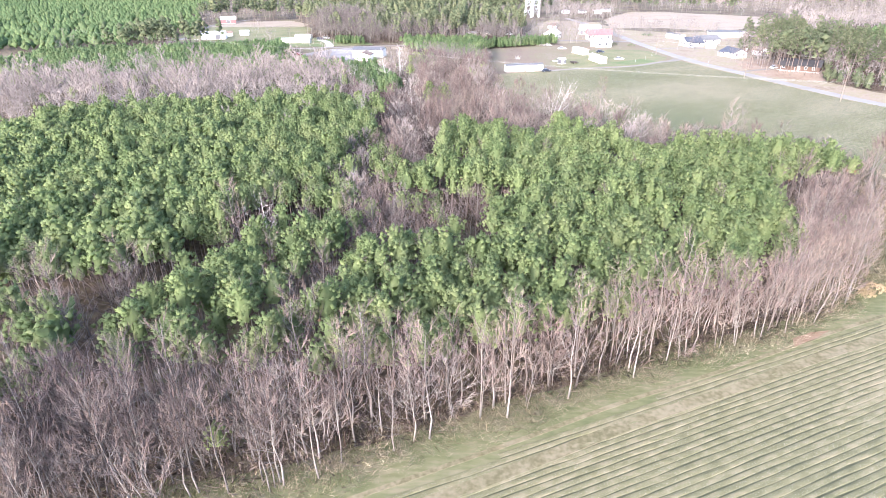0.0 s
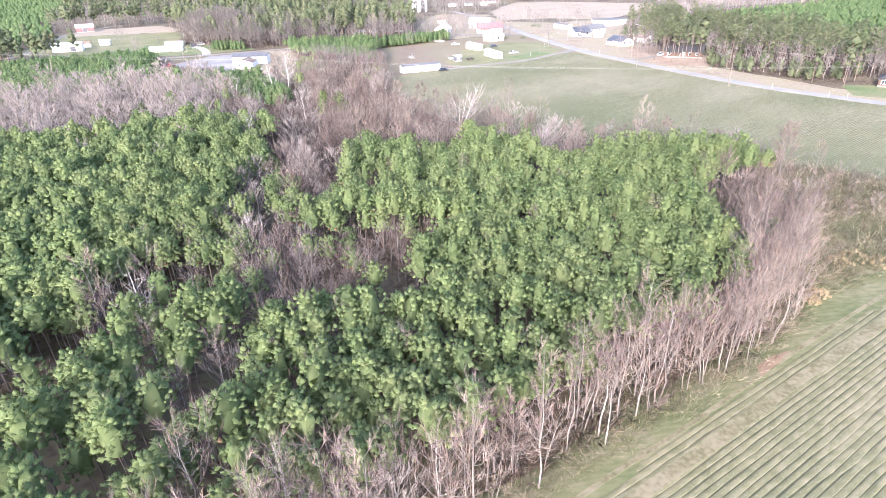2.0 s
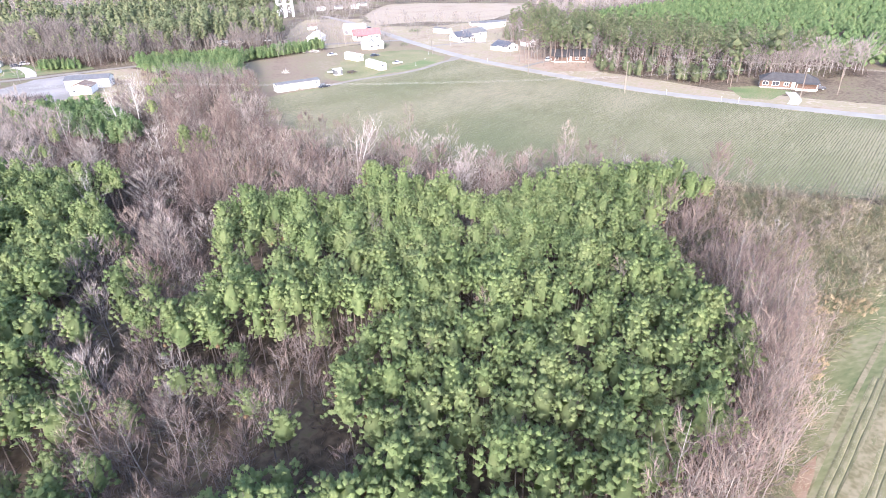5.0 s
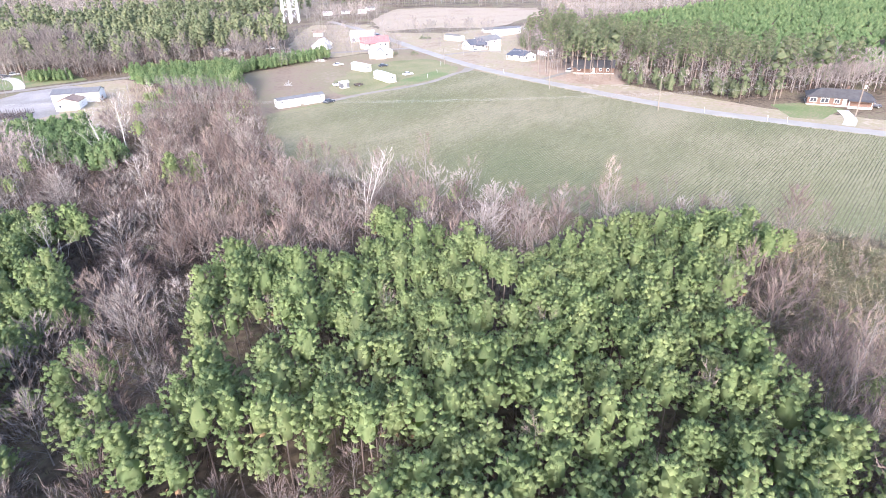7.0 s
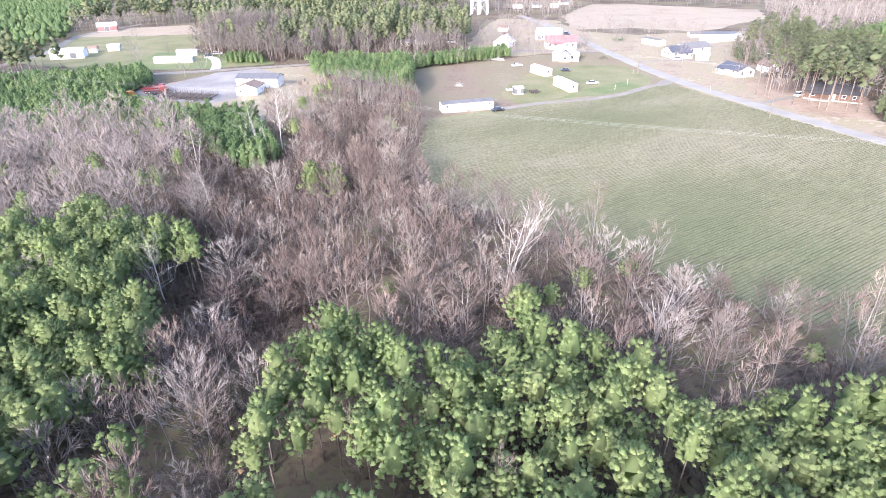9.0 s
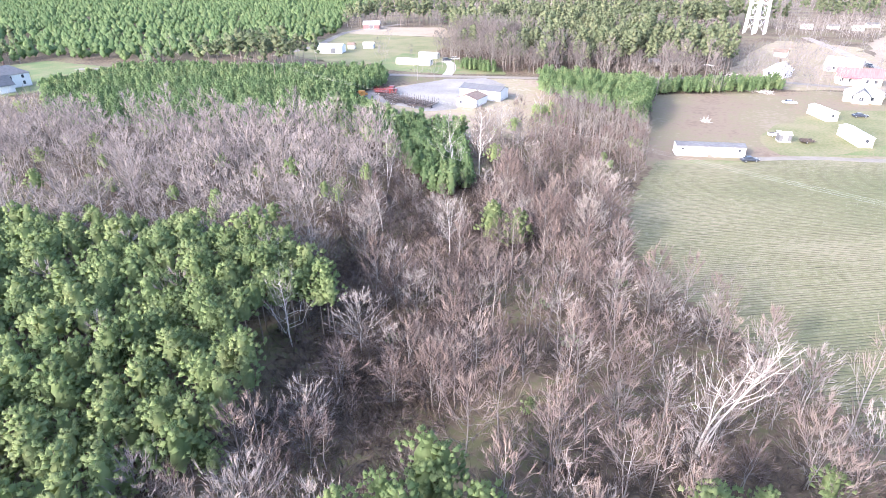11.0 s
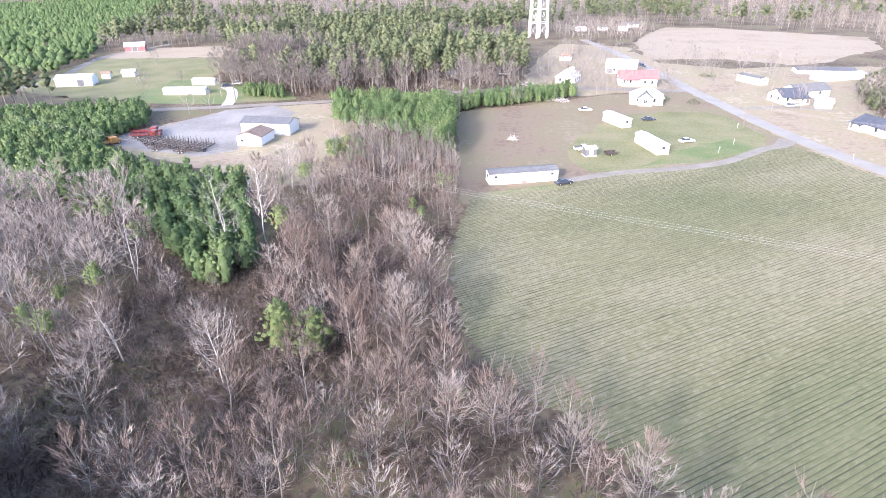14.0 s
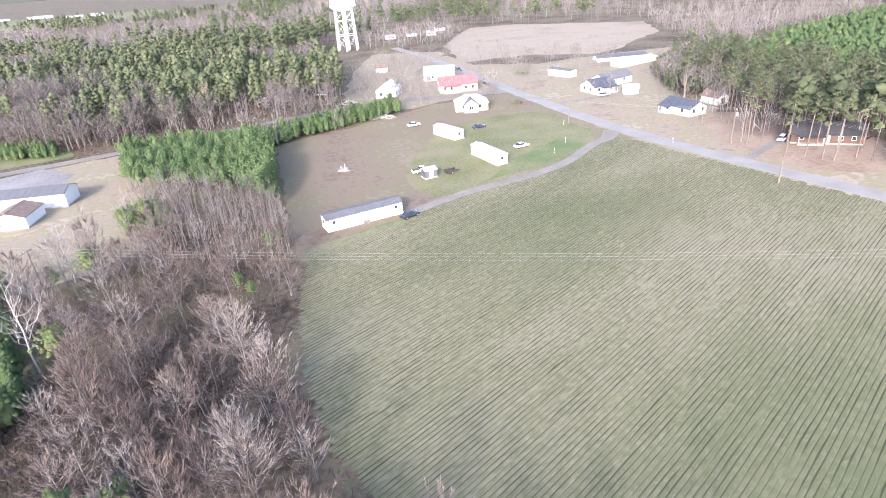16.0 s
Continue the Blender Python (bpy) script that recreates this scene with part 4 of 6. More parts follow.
BUSHES = [bush(rng, 2.6, 1.9, 44, 0.045, 1.25) for _ in range(5)]
brush = grid_spots([WOODS, SLENDER, GAP], 2.7, 0.48, rng, 0, 0.97, (0.35, 1.15), 5, [PINES_WEST, PINES_NEAR])
brush[:, 2] *= np.array([0.75 + 0.9 * max(0, noise.noise(Vector((x * 0.11, y * 0.11, 5.2)))) for x, y in brush[:, :2]])
low = grid_spots([HOLLOW], 1.7, 0.48, rng, 0, 0.95, (0.5, 1.25), 5)
strip = grid_spots([WOODS], 3.2, 0.48, rng, 0, 0.9, (0.5, 1.1), 5)
strip = strip[(strip[:, 1] > 150) & (strip[:, 0] > -45)]
front = grid_spots([[(-64, 20), (-30, 33), (-6, 43.5), (8, 50), (34, 61.5), (50, 68.5), (58, 73), (50, 74), (34, 67), (18, 59), (-2, 52), (-30, 49), (-64, 48)]], 1.9, 0.48, rng, 0, 0.95, (0.6, 1.5), 5)
scatter("underbrush", BUSHES, np.concatenate([brush, low, strip, front]), [BRUSH], "brown leafless underbrush and brambles", "underbrush")
SCRUB_BUSHES = [bush(rng, 2.2, 1.9, 64, 0.022, 1.1) for _ in range(5)]
EDGE = [(-60, 14.5), (-30, 28), (-6, 39.4), (8, 46), (19, 51.5), (34, 57.8), (50, 65), (62, 72.5), (60, 77), (48, 70), (33, 63), (6, 51.5), (-8, 45), (-30, 35), (-60, 22)]
scatter("scrub", SCRUB_BUSHES, np.concatenate([grid_spots([SCRUB], 1.9, 0.48, rng, 0, 0.95, (0.5, 1.8), 5), grid_spots([EDGE], 1.25, 0.48, rng, 0, 0.95, (0.35, 1.0), 5)]), [SCRUB_TWIGS], "tan and brown brambles and scrub between two fields", "shrubs")
scatter("olive_scrub", SCRUB_BUSHES, np.concatenate([grid_spots([EDGE], 3.0, 0.48, rng, 0, 0.7, (0.3, 0.6), 5), grid_spots([SCRUB], 2.6, 0.48, rng, 0, 0.7, (0.6, 1.3), 5), grid_spots([WOODS], 6, 0.48, rng, 0, 0.5, (0.5, 1.2), 5, [PINES_EAST, PINES_WEST, PINES_NEAR])]), [BRUSH_GREEN], "olive green evergreen shrubs", "shrubs")

YOUNG_SHAPES = [puffy_pine(rng, rng.uniform(5.4, 6.8), rng.uniform(1.45, 1.8), 0.10, 16, 0.50, 2, widest=0.3) for _ in range(6)]
scatter("young_pine_stand", [both(p, 1) for p in YOUNG_SHAPES], grid_spots([YOUNG_PINES], 2.6, 0.38, rng, 30, 0.93, (0.8, 1.2), 6), [NEEDLES_YOUNG, PINE_BARK, BROWN_NEEDLES], "stand of young bright green pines with pointed tops", "pine trees")
scatter("screen_pines", [both(p, 1) for p in YOUNG_SHAPES], np.concatenate([grid_spots([[(-20, 294), (-12, 290), (-9, 298), (-17, 303)]], 2.6, 0.4, rng, 0, 0.9, (0.9, 1.3), 6), grid_spots([HEDGE_PINES], 2.1, 0.38, rng, 20, 0.95, (0.6, 1.1), 6), grid_spots([[(-76, 380), (-57, 376.5), (-60, 388), (-79, 394)]], 2.1, 0.38, rng, 20, 0.95, (0.6, 0.8), 6)]), [NEEDLES_YOUNG, PINE_BARK, BROWN_NEEDLES], "belt of young green pines beside the lot", "pine trees")

scatter("screen_pines", [both(p, 1) for p in THIN_PINES], np.concatenate([grid_spots([SCREEN_PINES], 2.7, 0.42, rng, 20, 0.93, (0.62, 0.85), 8), grid_spots([[(7, 302), (13, 291), (14.5, 320), (13.5, 346), (6, 350)]], 2.6, 0.42, rng, 20, 0.95, (0.78, 0.95), 8)]), [NEEDLES_YOUNG, PINE_BARK, BROWN_NEEDLES], "belt of green pines sheltering the brown lot", "pine trees")
EAST_FRONT_LINE = [(150, 250), (158, 232), (170, 208), (182, 202), (190, 214), (176, 228), (164, 250)]
OLD_SHAPES = [open_pine(rng, rng.uniform(17, 21), rng.uniform(2.9, 3.7), rng.uniform(0.54, 0.68), 13, 6, 0.52, 7) for _ in range(6)]
scatter("tall_pine_wood", [both(p, 1) for p in OLD_SHAPES], grid_spots([TALL_EAST], 5.6, 0.45, rng, 10, 0.85, (0.6, 1.0), 6, [EAST_FRONT_LINE]), [NEEDLES_OLD, PINE_BARK, BROWN_NEEDLES], "mixed wood of tall pines with long bare trunks", "pine trees")
EAST_BACK = [(166, 331), (161, 345), (170, 368), (188, 398), (215, 408), (228, 385), (196, 350), (180, 331)]
EAST_FRONT = [(154, 248), (160, 233), (170, 212), (178, 206), (184, 209), (188, 216), (176, 228), (166, 246), (160, 258)]
BRICK_BACK = [(196, 208), (212, 198), (236, 190), (250, 205), (224, 226), (204, 224)]
scatter("young_pine_stand", [both(p, 1) for p in YOUNG_SHAPES], np.concatenate([grid_spots([EAST_FRONT], 3.8, 0.45, rng, 0, 0.6, (0.6, 1.3), 6), grid_spots([EAST_BACK], 4.5, 0.45, rng, 0, 0.8, (0.7, 1.3), 6), grid_spots([TALL_EAST], 7.5, 0.48, rng, 0, 0.35, (0.6, 1.1), 6, [[(140, 240), (170, 240), (172, 320), (140, 330)]])]), [NEEDLES_OLD, PINE_BARK, BROWN_NEEDLES], "bushy dark pines at the front of the tall wood", "pine trees")
scatter("bare_woods", [both(p, 0) for p in LIGHT_SHAPES], np.concatenate([grid_spots([EAST_BACK], 4.0, 0.48, rng, 0, 0.9, (0.5, 0.9), 8), grid_spots([BRICK_BACK], 4.2, 0.48, rng, 0, 0.9, (0.8, 1.35), 8), grid_spots([TALL_EAST], 8, 0.48, rng, 0, 0.8, (0.7, 1.1), 8)]), GREY_MATS, "leafless grey trees mixed into the pine wood", "bare trees")
scatter("underbrush", BUSHES, grid_spots([EAST_BACK, EAST_FRONT, BRICK_BACK, TALL_EAST], 3.4, 0.48, rng, 0, 0.9, (0.6, 1.5), 5), [BRUSH], "brown underbrush below the tall pines", "underbrush")
TALL_SPOTS = [(155.7, 310.9), (150, 303), (140.3, 284.2), (141.6, 272.2), (145.6, 270.0), (146.6, 265.9), (147.9, 263.7), (153.9, 263.0), (149, 279.5), (152, 292), (147, 290), (168, 283), (162, 301), (167, 312), (201, 176)]
plant([grow("tall_pine", p, [PINE_BARK], [NEEDLES_OLD, PINE_BARK, BROWN_NEEDLES], "tall old pine with long bare trunk and high crown", "pine tree", "tall pines in the yard") for p in OLD_SHAPES],
      [(x, y, rng.uniform(0.85, 1.02), rng.uniform(0, 6.28), i % 6) for i, (x, y) in enumerate(TALL_SPOTS)])

# the far woods, coarser with distance
def coarse_pine(h, r, low, boughs, size=1.0):
    """A far pine: a plain trunk and a crown of rough tufts. Materials: needles, bark."""
    s = Shape().add(*tube([(0, 0, 0), (0, 0, h * 0.9)], [0.2, 0.06], 3), 1)
    for k in range(boughs):
        u = (k + rng.uniform(0, 1)) / boughs
        a, q = k * 2.4 + rng.uniform(0, 0.6), r * (1 - u) ** 0.5 * rng.uniform(0.35, 0.8)
        v = puff(rng, size * r * rng.uniform(0.38, 0.55), 0.8)
        o = np.array((math.cos(a), math.sin(a), 0.2 + u))
        s.add(v + (math.cos(a) * q, math.sin(a) * q, h * (low + (0.93 - low) * u)), PUFF_FACES, 0, unit(unit(v) * 0.6 + unit(o) * 0.5))
    return s.done()


def round_pine(h, r):
    """A young pine far off: a few rounded tufts of needles heaped round a stem. Materials: needles, bark."""
    s = Shape()
    for k in range(4):
        a = k * 2.4 + rng.uniform(0, 0.8)
        q = r * (0.5 if k else 0) * rng.uniform(0.7, 1.2)
        seat = np.array((math.cos(a) * q, math.sin(a) * q, h * (0.68 if k == 0 else rng.uniform(0.22, 0.5))))
        size = r * (0.5 if k == 0 else 0.55)
        v = puff(rng, size, 1.15)
        s.add(v + seat, PUFF_FACES, 0, unit(unit(v) * 0.6 + unit(seat * (1, 1, 0) + (0, 0, r * 0.3)) * 0.5))
    return s.done()


def coarse_bare(h, r, n, length, width):
    """A far leafless tree: trunk and coarse upright twigs. Materials: bark, twigs."""
    s = Shape().add(*tube([(0, 0, 0), (0, 0, h * 0.85)], [0.12, 0.03], 3), 0)
    u, a = rng.uniform(0, 1, n), rng.uniform(0, 6.28, n)
    q = r * np.sin(np.pi * (0.15 + 0.8 * u)) * rng.uniform(0.1, 1.0, n)
    base = np.stack([np.cos(a) * q, np.sin(a) * q, h * (0.2 + 0.62 * u)], 1)
    way = unit(np.stack([np.cos(a) * 0.6, np.sin(a) * 0.6, np.full(n, 1.0)], 1) + rng.normal(0, 0.35, (n, 3)))
    return s.add(*blades(base, way, length * rng.uniform(0.6, 1.3, n), np.full(n, width), rng), 1).done()


FAR_PINE = [round_pine(rng.uniform(5.6, 6.8), 2.6) for _ in range(4)]
FAR_TALL = [coarse_pine(rng.uniform(14, 18.5), 3.2, 0.5, 8) for _ in range(4)]
MID_TALL = [coarse_pine(rng.uniform(16, 20), 3.4, 0.48, 18, 0.72) for _ in range(6)]
FAR_BARE = [coarse_bare(rng.uniform(11, 14), 2.8, 34, 2.6, 0.08) for _ in range(4)]
OPEN = [FIELD_2, [(-112, 312), (-96, 300), (-60, 276), (-30, 268), (-18, 300), (-76, 350), (-112, 345)], [(16, 262), (16, 352), (50, 366), (62, 374), (76, 378), (110, 385), (134, 315), (150, 262), (230, 60), (300, -60)],
        [(40, 382), (60, 378), (110, 390), (116, 470), (128, 540), (176, 632), (210, 624), (288, 558), (240, 440), (215, 408), (172, 340), (160, 320), (120, 300)], [(40, 385), (56, 382), (112, 470), (126, 540), (84, 548), (64, 500), (48, 430)],
        [(-100, 318), (-84, 340), (-76, 360), (-34, 370), (-20, 352), (-20, 300), (-30, 286), (-62, 290)], [(-125, 345), (-30, 362), (12, 380), (34, 398), (0, 393), (-44, 377), (-88, 414), (-112, 470), (-150, 545), (-208, 538), (-208, 395)],
        [(-280, 248), (-228, 250), (-224, 330), (-300, 338), (-312, 300)], [(172, 160), (218, 168), (212, 196), (184, 206)], [(-760, 1400), (-520, 1650), (-200, 1560), (-120, 1320), (-330, 1180)],
        YOUNG_PINES, SCREEN_PINES, HEDGE_PINES, TALL_EAST, PLANTATION_EAST, PLANTATION_WEST, WOODS, SLENDER, [(-230, 215), (-190, 238), (-224, 328), (-300, 230)], [(-60, -60), (-60, 20), (160, 88), (260, 30), (120, -60)]]
OPEN.append([(-330, 330), (-200, 335), (-188, 385), (-190, 440), (-215, 520), (-330, 520)])
OPEN.append([(56, 380), (118, 385), (126, 470), (130, 545), (84, 560), (60, 520), (44, 430)])
OPEN.append([(44, 450), (52, 595), (84, 595), (80, 545), (62, 500), (52, 440)])
MIXED = [[(-1300, 250), (-1150, 1300), (-300, 1500), (500, 1300), (900, 500), (620, 100), (330, 60), (200, 150), (120, 300), (-200, 230)]]
wide = grid_spots(MIXED, 6.6, 0.48, rng, 7, 1.0, (0.75, 1.2), 4, OPEN)
away = np.hypot(wide[:, 0] - 15, wide[:, 1] - 100)
bearing = np.degrees(np.arctan2(wide[:, 0] - 15, wide[:, 1] - 100))
wide = wide[(away < 1150) & (bearing > -66) & (bearing < 62) & ((away < 520) | (rng.uniform(size=len(wide)) < 0.36))]
kind = np.array([noise.noise(Vector((x * 0.012, y * 0.012, 0.4))) + 0.5 * noise.noise(Vector((x * 0.05, y * 0.05, 7.7))) for x, y in wide[:, :2]])
west = (wide[:, 0] < 70) & (wide[:, 1] > 395) & (wide[:, 1] < 760)
is_pine = kind > np.where(west, -0.12, 0.2)
front = (wide[:, 0] > -125) & (wide[:, 0] < 75) & (wide[:, 1] < 520) & (wide[:, 1] > 370)
more = np.concatenate([grid_spots([[(-106, 416), (-57, 380), (-42, 379), (-27, 387), (14, 397), (34, 412), (40, 450), (-20, 470), (-100, 460)]], 7.0, 0.48, rng, 7, 0.9, (0.75, 1.05), 4)])
tall = np.concatenate([wide[front & is_pine], more[more[:, 0] > -62]])
scatter("tall_pine_wood", MID_TALL[:4], tall, [NEEDLES_OLD, PINE_BARK, BROWN_NEEDLES], "tall mixed pine wood behind the pasture", "pine trees")
leafless = np.concatenate([wide[front & ~is_pine], more[more[:, 0] <= -62], more[::2], grid_spots([[(-106, 416), (-57, 379), (-42, 378), (-27, 386), (14, 396), (36, 412), (30, 418), (12, 404), (-28, 394), (-56, 388), (-100, 424)]], 4.5, 0.48, rng, 7, 0.75, (0.6, 1.0), 4)])
leafless[:, 2] *= np.where(leafless[:, 0] < -50, 1.55, 1.25)
scatter("grey_woods", [both(p, 0) for p in LIGHT_SHAPES[:4]], leafless, GREY_MATS, "tall leafless grey trees at the front of the pine wood", "bare trees")
scatter("underbrush", BUSHES, grid_spots([[(-106, 416), (-57, 379), (-42, 378), (-27, 386), (14, 396), (36, 412), (30, 430), (0, 420), (-50, 410), (-100, 440)]], 3.0, 0.48, rng, 0, 0.9, (0.7, 1.6), 5), [BRUSH], "brown underbrush at the foot of the pine wood", "underbrush")
is_pine, wide = is_pine[~front], wide[~front]
scatter("far_pine_wood", FAR_TALL, wide[is_pine], [NEEDLES_OLD, PINE_BARK, BROWN_NEEDLES], "far wood of tall dark green pines", "woods")
scatter("far_bare_wood", FAR_BARE, wide[~is_pine], GREY_MATS, "far leafless grey-mauve woods", "woods")
LANE = [(-400, 290), (-392, 377), (-462, 500), (-545, 828), (-700, 1250), (-690, 1250), (-533, 828), (-450, 500), (-380, 377), (-388, 290)]
far_young = np.concatenate([grid_spots([PLANTATION_EAST], 5.6, 0.4, rng, 20, 0.95, (0.9, 1.15), 4), grid_spots([PLANTATION_WEST], 8.0, 0.42, rng, 25, 0.98, (1.25, 1.65), 4, [LANE])])
far_young = far_young[np.hypot(far_young[:, 0] - 15, far_young[:, 1] - 100) < 1100]
scatter("far_young_pines", FAR_PINE, far_young, [NEEDLES_YOUNG, PINE_BARK, BROWN_NEEDLES], "far plantation of young green pines", "woods")

# ---- buildings ----
def opening(parent, name, x, y, z, w, h, face, panes=1):
    """A window or door on a wall: face is the turn of its outer side (0: towards -y)."""
    bm = bmesh.new()
    box(bm, 0, -0.02, 0, w + 0.18, 0.10, h + 0.18, bevel=0.01)
    f = part(name, bm, TRIM, parent)
    f.matrix_basis = pose(x, y, z, 0, 0, face)
    if name == "window":
        for i in range(panes):
            bm = bmesh.new()
            pw = w / panes
            box(bm, -w / 2 + pw * (i + 0.5), -0.06, 0, pw - 0.06, 0.05, h - 0.04)
            part("pane", bm, GLASS, f)
    else:
        bm = bmesh.new()
        box(bm, 0, -0.06, 0, w, 0.05, h, bevel=0.01)
        part("leaf", bm, GREY_ROOF if name == "garage_door" else WHITE_SIDING, f)
        bm = bmesh.new()
        rod(bm, (w * 0.36, -0.16, -0.05), (w * 0.36, -0.08, -0.05), 0.04, sides=6)
        part("handle", bm, CHROME, f)
    return f


def house(name, x, y, turn, L, W, eave, rise, walls, roofs, label, category="house", windows=(), doors=(), hip=False, porch=None, chimney=None, over=0.4, base=None):
    """A gabled or hipped building; local x along the ridge, front towards -y."""
    root = thing(name, x, y, turn, 0, label, category)
    bm = bmesh.new()
    h, w = L / 2, W / 2
    if hip:
        box(bm, 0, 0, eave / 2, L, W, eave)
    else:
        prism(bm, [(-w, 0), (w, 0), (w, eave), (0, eave + rise), (-w, eave)], -h, h)
    part("wall", bm, walls, root)
    bm = bmesh.new()
    box(bm, 0, 0, 0.2, L + 0.12, W + 0.12, 0.4)
    part("foundation", bm, base or CONCRETE, root)
    bm = bmesh.new()
    t = 0.18
    slope = rise / w
    if hip:
        e, o = eave - over * slope * 0.7, over
        lo = [bm.verts.new(p) for p in ((-h - o, -w - o, e), (h + o, -w - o, e), (h + o, w + o, e), (-h - o, w + o, e))]
        hi = [bm.verts.new(p) for p in ((-h - o, -w - o, e + t), (h + o, -w - o, e + t), (h + o, w + o, e + t), (-h - o, w + o, e + t))]
        r = [bm.verts.new((-h + w * 0.85, 0, eave + rise)), bm.verts.new((h - w * 0.85, 0, eave + rise))]
        bm.faces.new(lo[::-1])
        for i in range(4):
            bm.faces.new((lo[i], lo[(i + 1) % 4], hi[(i + 1) % 4], hi[i]))
        bm.faces.new((hi[0], hi[1], r[1], r[0])), bm.faces.new((hi[1], hi[2], r[1])), bm.faces.new((hi[2], hi[3], r[0], r[1])), bm.faces.new((hi[3], hi[0], r[0]))
        bmesh.ops.recalc_face_normals(bm, faces=bm.faces)
    else:
        a = w + over
        top = eave + rise + 0.02
        prism(bm, [(-a, top - slope * a), (0, top), (a, top - slope * a), (a, top - slope * a + t), (0, top + t), (-a, top - slope * a + t)], -h - over, h + over)
    roof = part("roof", bm, roofs, root)
    if not hip:
        bm = bmesh.new()
        box(bm, 0, 0, eave + rise + t + 0.05, L + 2 * over, 0.30, 0.07, bevel=0.02)
        part("ridge_cap", bm, roofs, roof)
    for wx, wz, ww, wh, side in windows:
        place = {"front": (wx, -w, 0), "back": (wx, w, 180), "left": (-h, wx, -90), "right": (h, wx, 90)}[side]
        opening(root, "window", place[0], place[1], wz, ww, wh, place[2], 2 if ww > 1.3 else 1)
    for dx, dw, dh, side, kind in doors:
        place = {"front": (dx, -w, 0), "back": (dx, w, 180), "left": (-h, dx, -90), "right": (h, dx, 90)}[side]
        opening(root, kind, place[0], place[1], dh / 2 + 0.25, dw, dh, place[2])
    if porch:
        px, pw, pd = porch
        bm = bmesh.new()
        box(bm, px, -w - pd / 2, 0.2, pw, pd, 0.4, bevel=0.02)
        part("porch_floor", bm, CONCRETE, root)
        bm = bmesh.new()
        prism(bm, [(-w - pd - 0.3, eave - 0.35), (-w, eave - 0.05), (-w, eave + 0.1), (-w - pd - 0.3, eave - 0.2)], px - pw / 2 - 0.2, px + pw / 2 + 0.2)
        part("porch_roof", bm, roofs, root)
        n = max(2, int(pw / 2.2))
        for i in range(n):
            bm = bmesh.new()
            box(bm, px - pw / 2 + 0.15 + (pw - 0.3) * i / (n - 1), -w - pd + 0.15, 0.4 + (eave - 0.7) / 2, 0.14, 0.14, eave - 0.7, bevel=0.01)
            part("porch_post", bm, TRIM, root)
    if chimney:
        bm = bmesh.new()
        box(bm, chimney[0], chimney[1], eave + rise * 0.7, 0.7, 0.6, rise + 0.9, bevel=0.02)
        box(bm, chimney[0], chimney[1], eave + rise * 1.2 + 0.5, 0.84, 0.74, 0.12)
        part("chimney", bm, BRICK, root)
    return root


def mobile_home(x, y, turn, L, W, roofs, label, steps=True, eave=2.75):
    n = max(3, int(L / 4.5))
    root = house("mobile_home", x, y, turn, L, W, eave, 0.45, WHITE_SIDING, roofs, label, "mobile home", [(-L / 2 + 1.6 + i * (L - 3.2) / (n - 1), 2.0, 0.7, 0.7, "front") for i in range(n) if i != n // 2] + [(0, 1.9, 0.9, 0.9, "left"), (0.2, 2.0, 0.8, 0.7, "right")], [((n // 2) * (L - 3.2) / (n - 1) - L / 2 + 1.6, 0.9, 2.0, "front", "door")], over=0.15, base=WHITE_METAL)
    if steps:
        bm = bmesh.new()
        sx = (n // 2) * (L - 3.2) / (n - 1) - L / 2 + 1.6
        for i in range(3):
            box(bm, sx, -W / 2 - 0.3 - 0.3 * i, 0.36 - 0.12 * i, 1.3, 0.3, 0.72 - 0.24 * i)
        part("steps", bm, POLE_WOOD, root)
    bm = bmesh.new()
    box(bm, L * 0.3, -W / 2 - 0.25, 1.5, 0.7, 0.5, 0.45, bevel=0.03)
    part("air_conditioner", bm, CONCRETE, root)
    return root


mobile_home(32.5, 278.3, 11.4, 17.8, 4.2, GREY_ROOF, "white single-wide mobile home with grey roof beside the field")
mobile_home(72.8, 306.0, 102.3, 13.6, 3.6, WHITE_ROOF, "white mobile home with a white roof on the grass lot", False)
mobile_home(69.2, 334.0, 110.9, 11.3, 3.6, WHITE_ROOF, "shorter white mobile home behind another on the lot", False)
mobile_home(-103.5, 387.7, 0.6, 18.5, 4.3, WHITE_ROOF, "long white mobile home on a green lawn", eave=2.3)
mobile_home(-104, 409, -4, 11, 4.0, WHITE_ROOF, "short white mobile home behind a longer one", False, 2.3)
mobile_home(144.5, 404, -68, 13, 4.6, GREY_ROOF, "white mobile home in the far tan yard", False)
W4 = [(-3, 1.8, 1.0, 1.3, "front"), (3, 1.8, 1.0, 1.3, "front"), (-2, 1.8, 1.0, 1.3, "right"), (2, 1.8, 1.0, 1.3, "right"), (-2, 1.8, 1.0, 1.3, "left"), (2, 1.8, 1.0, 1.3, "left")]
house("white_cottage", 64.3, 407.9, 62, 10, 8.5, 3.0, 3.0, WHITE_SIDING, WHITE_ROOF, "small white gabled cottage with pale roof and porch", "house", W4, [(0, 1.0, 2.1, "left", "door")], chimney=(2, 1.0))
house("white_house", 87.5, 365.4, -14, 12, 8, 2.9, 2.6, WHITE_SIDING, WHITE_ROOF, "white house with pale roof beside the lot", "house", W4, [(0.5, 1.0, 2.1, "front", "door")], hip=True)
house("white_house", 86.2, 361.8, 76, 5, 5, 2.9, 2.0, WHITE_SIDING, GREY_ROOF, "white gabled front wing of a house", "house", [(0, 1.8, 1.4, 1.3, "left")])
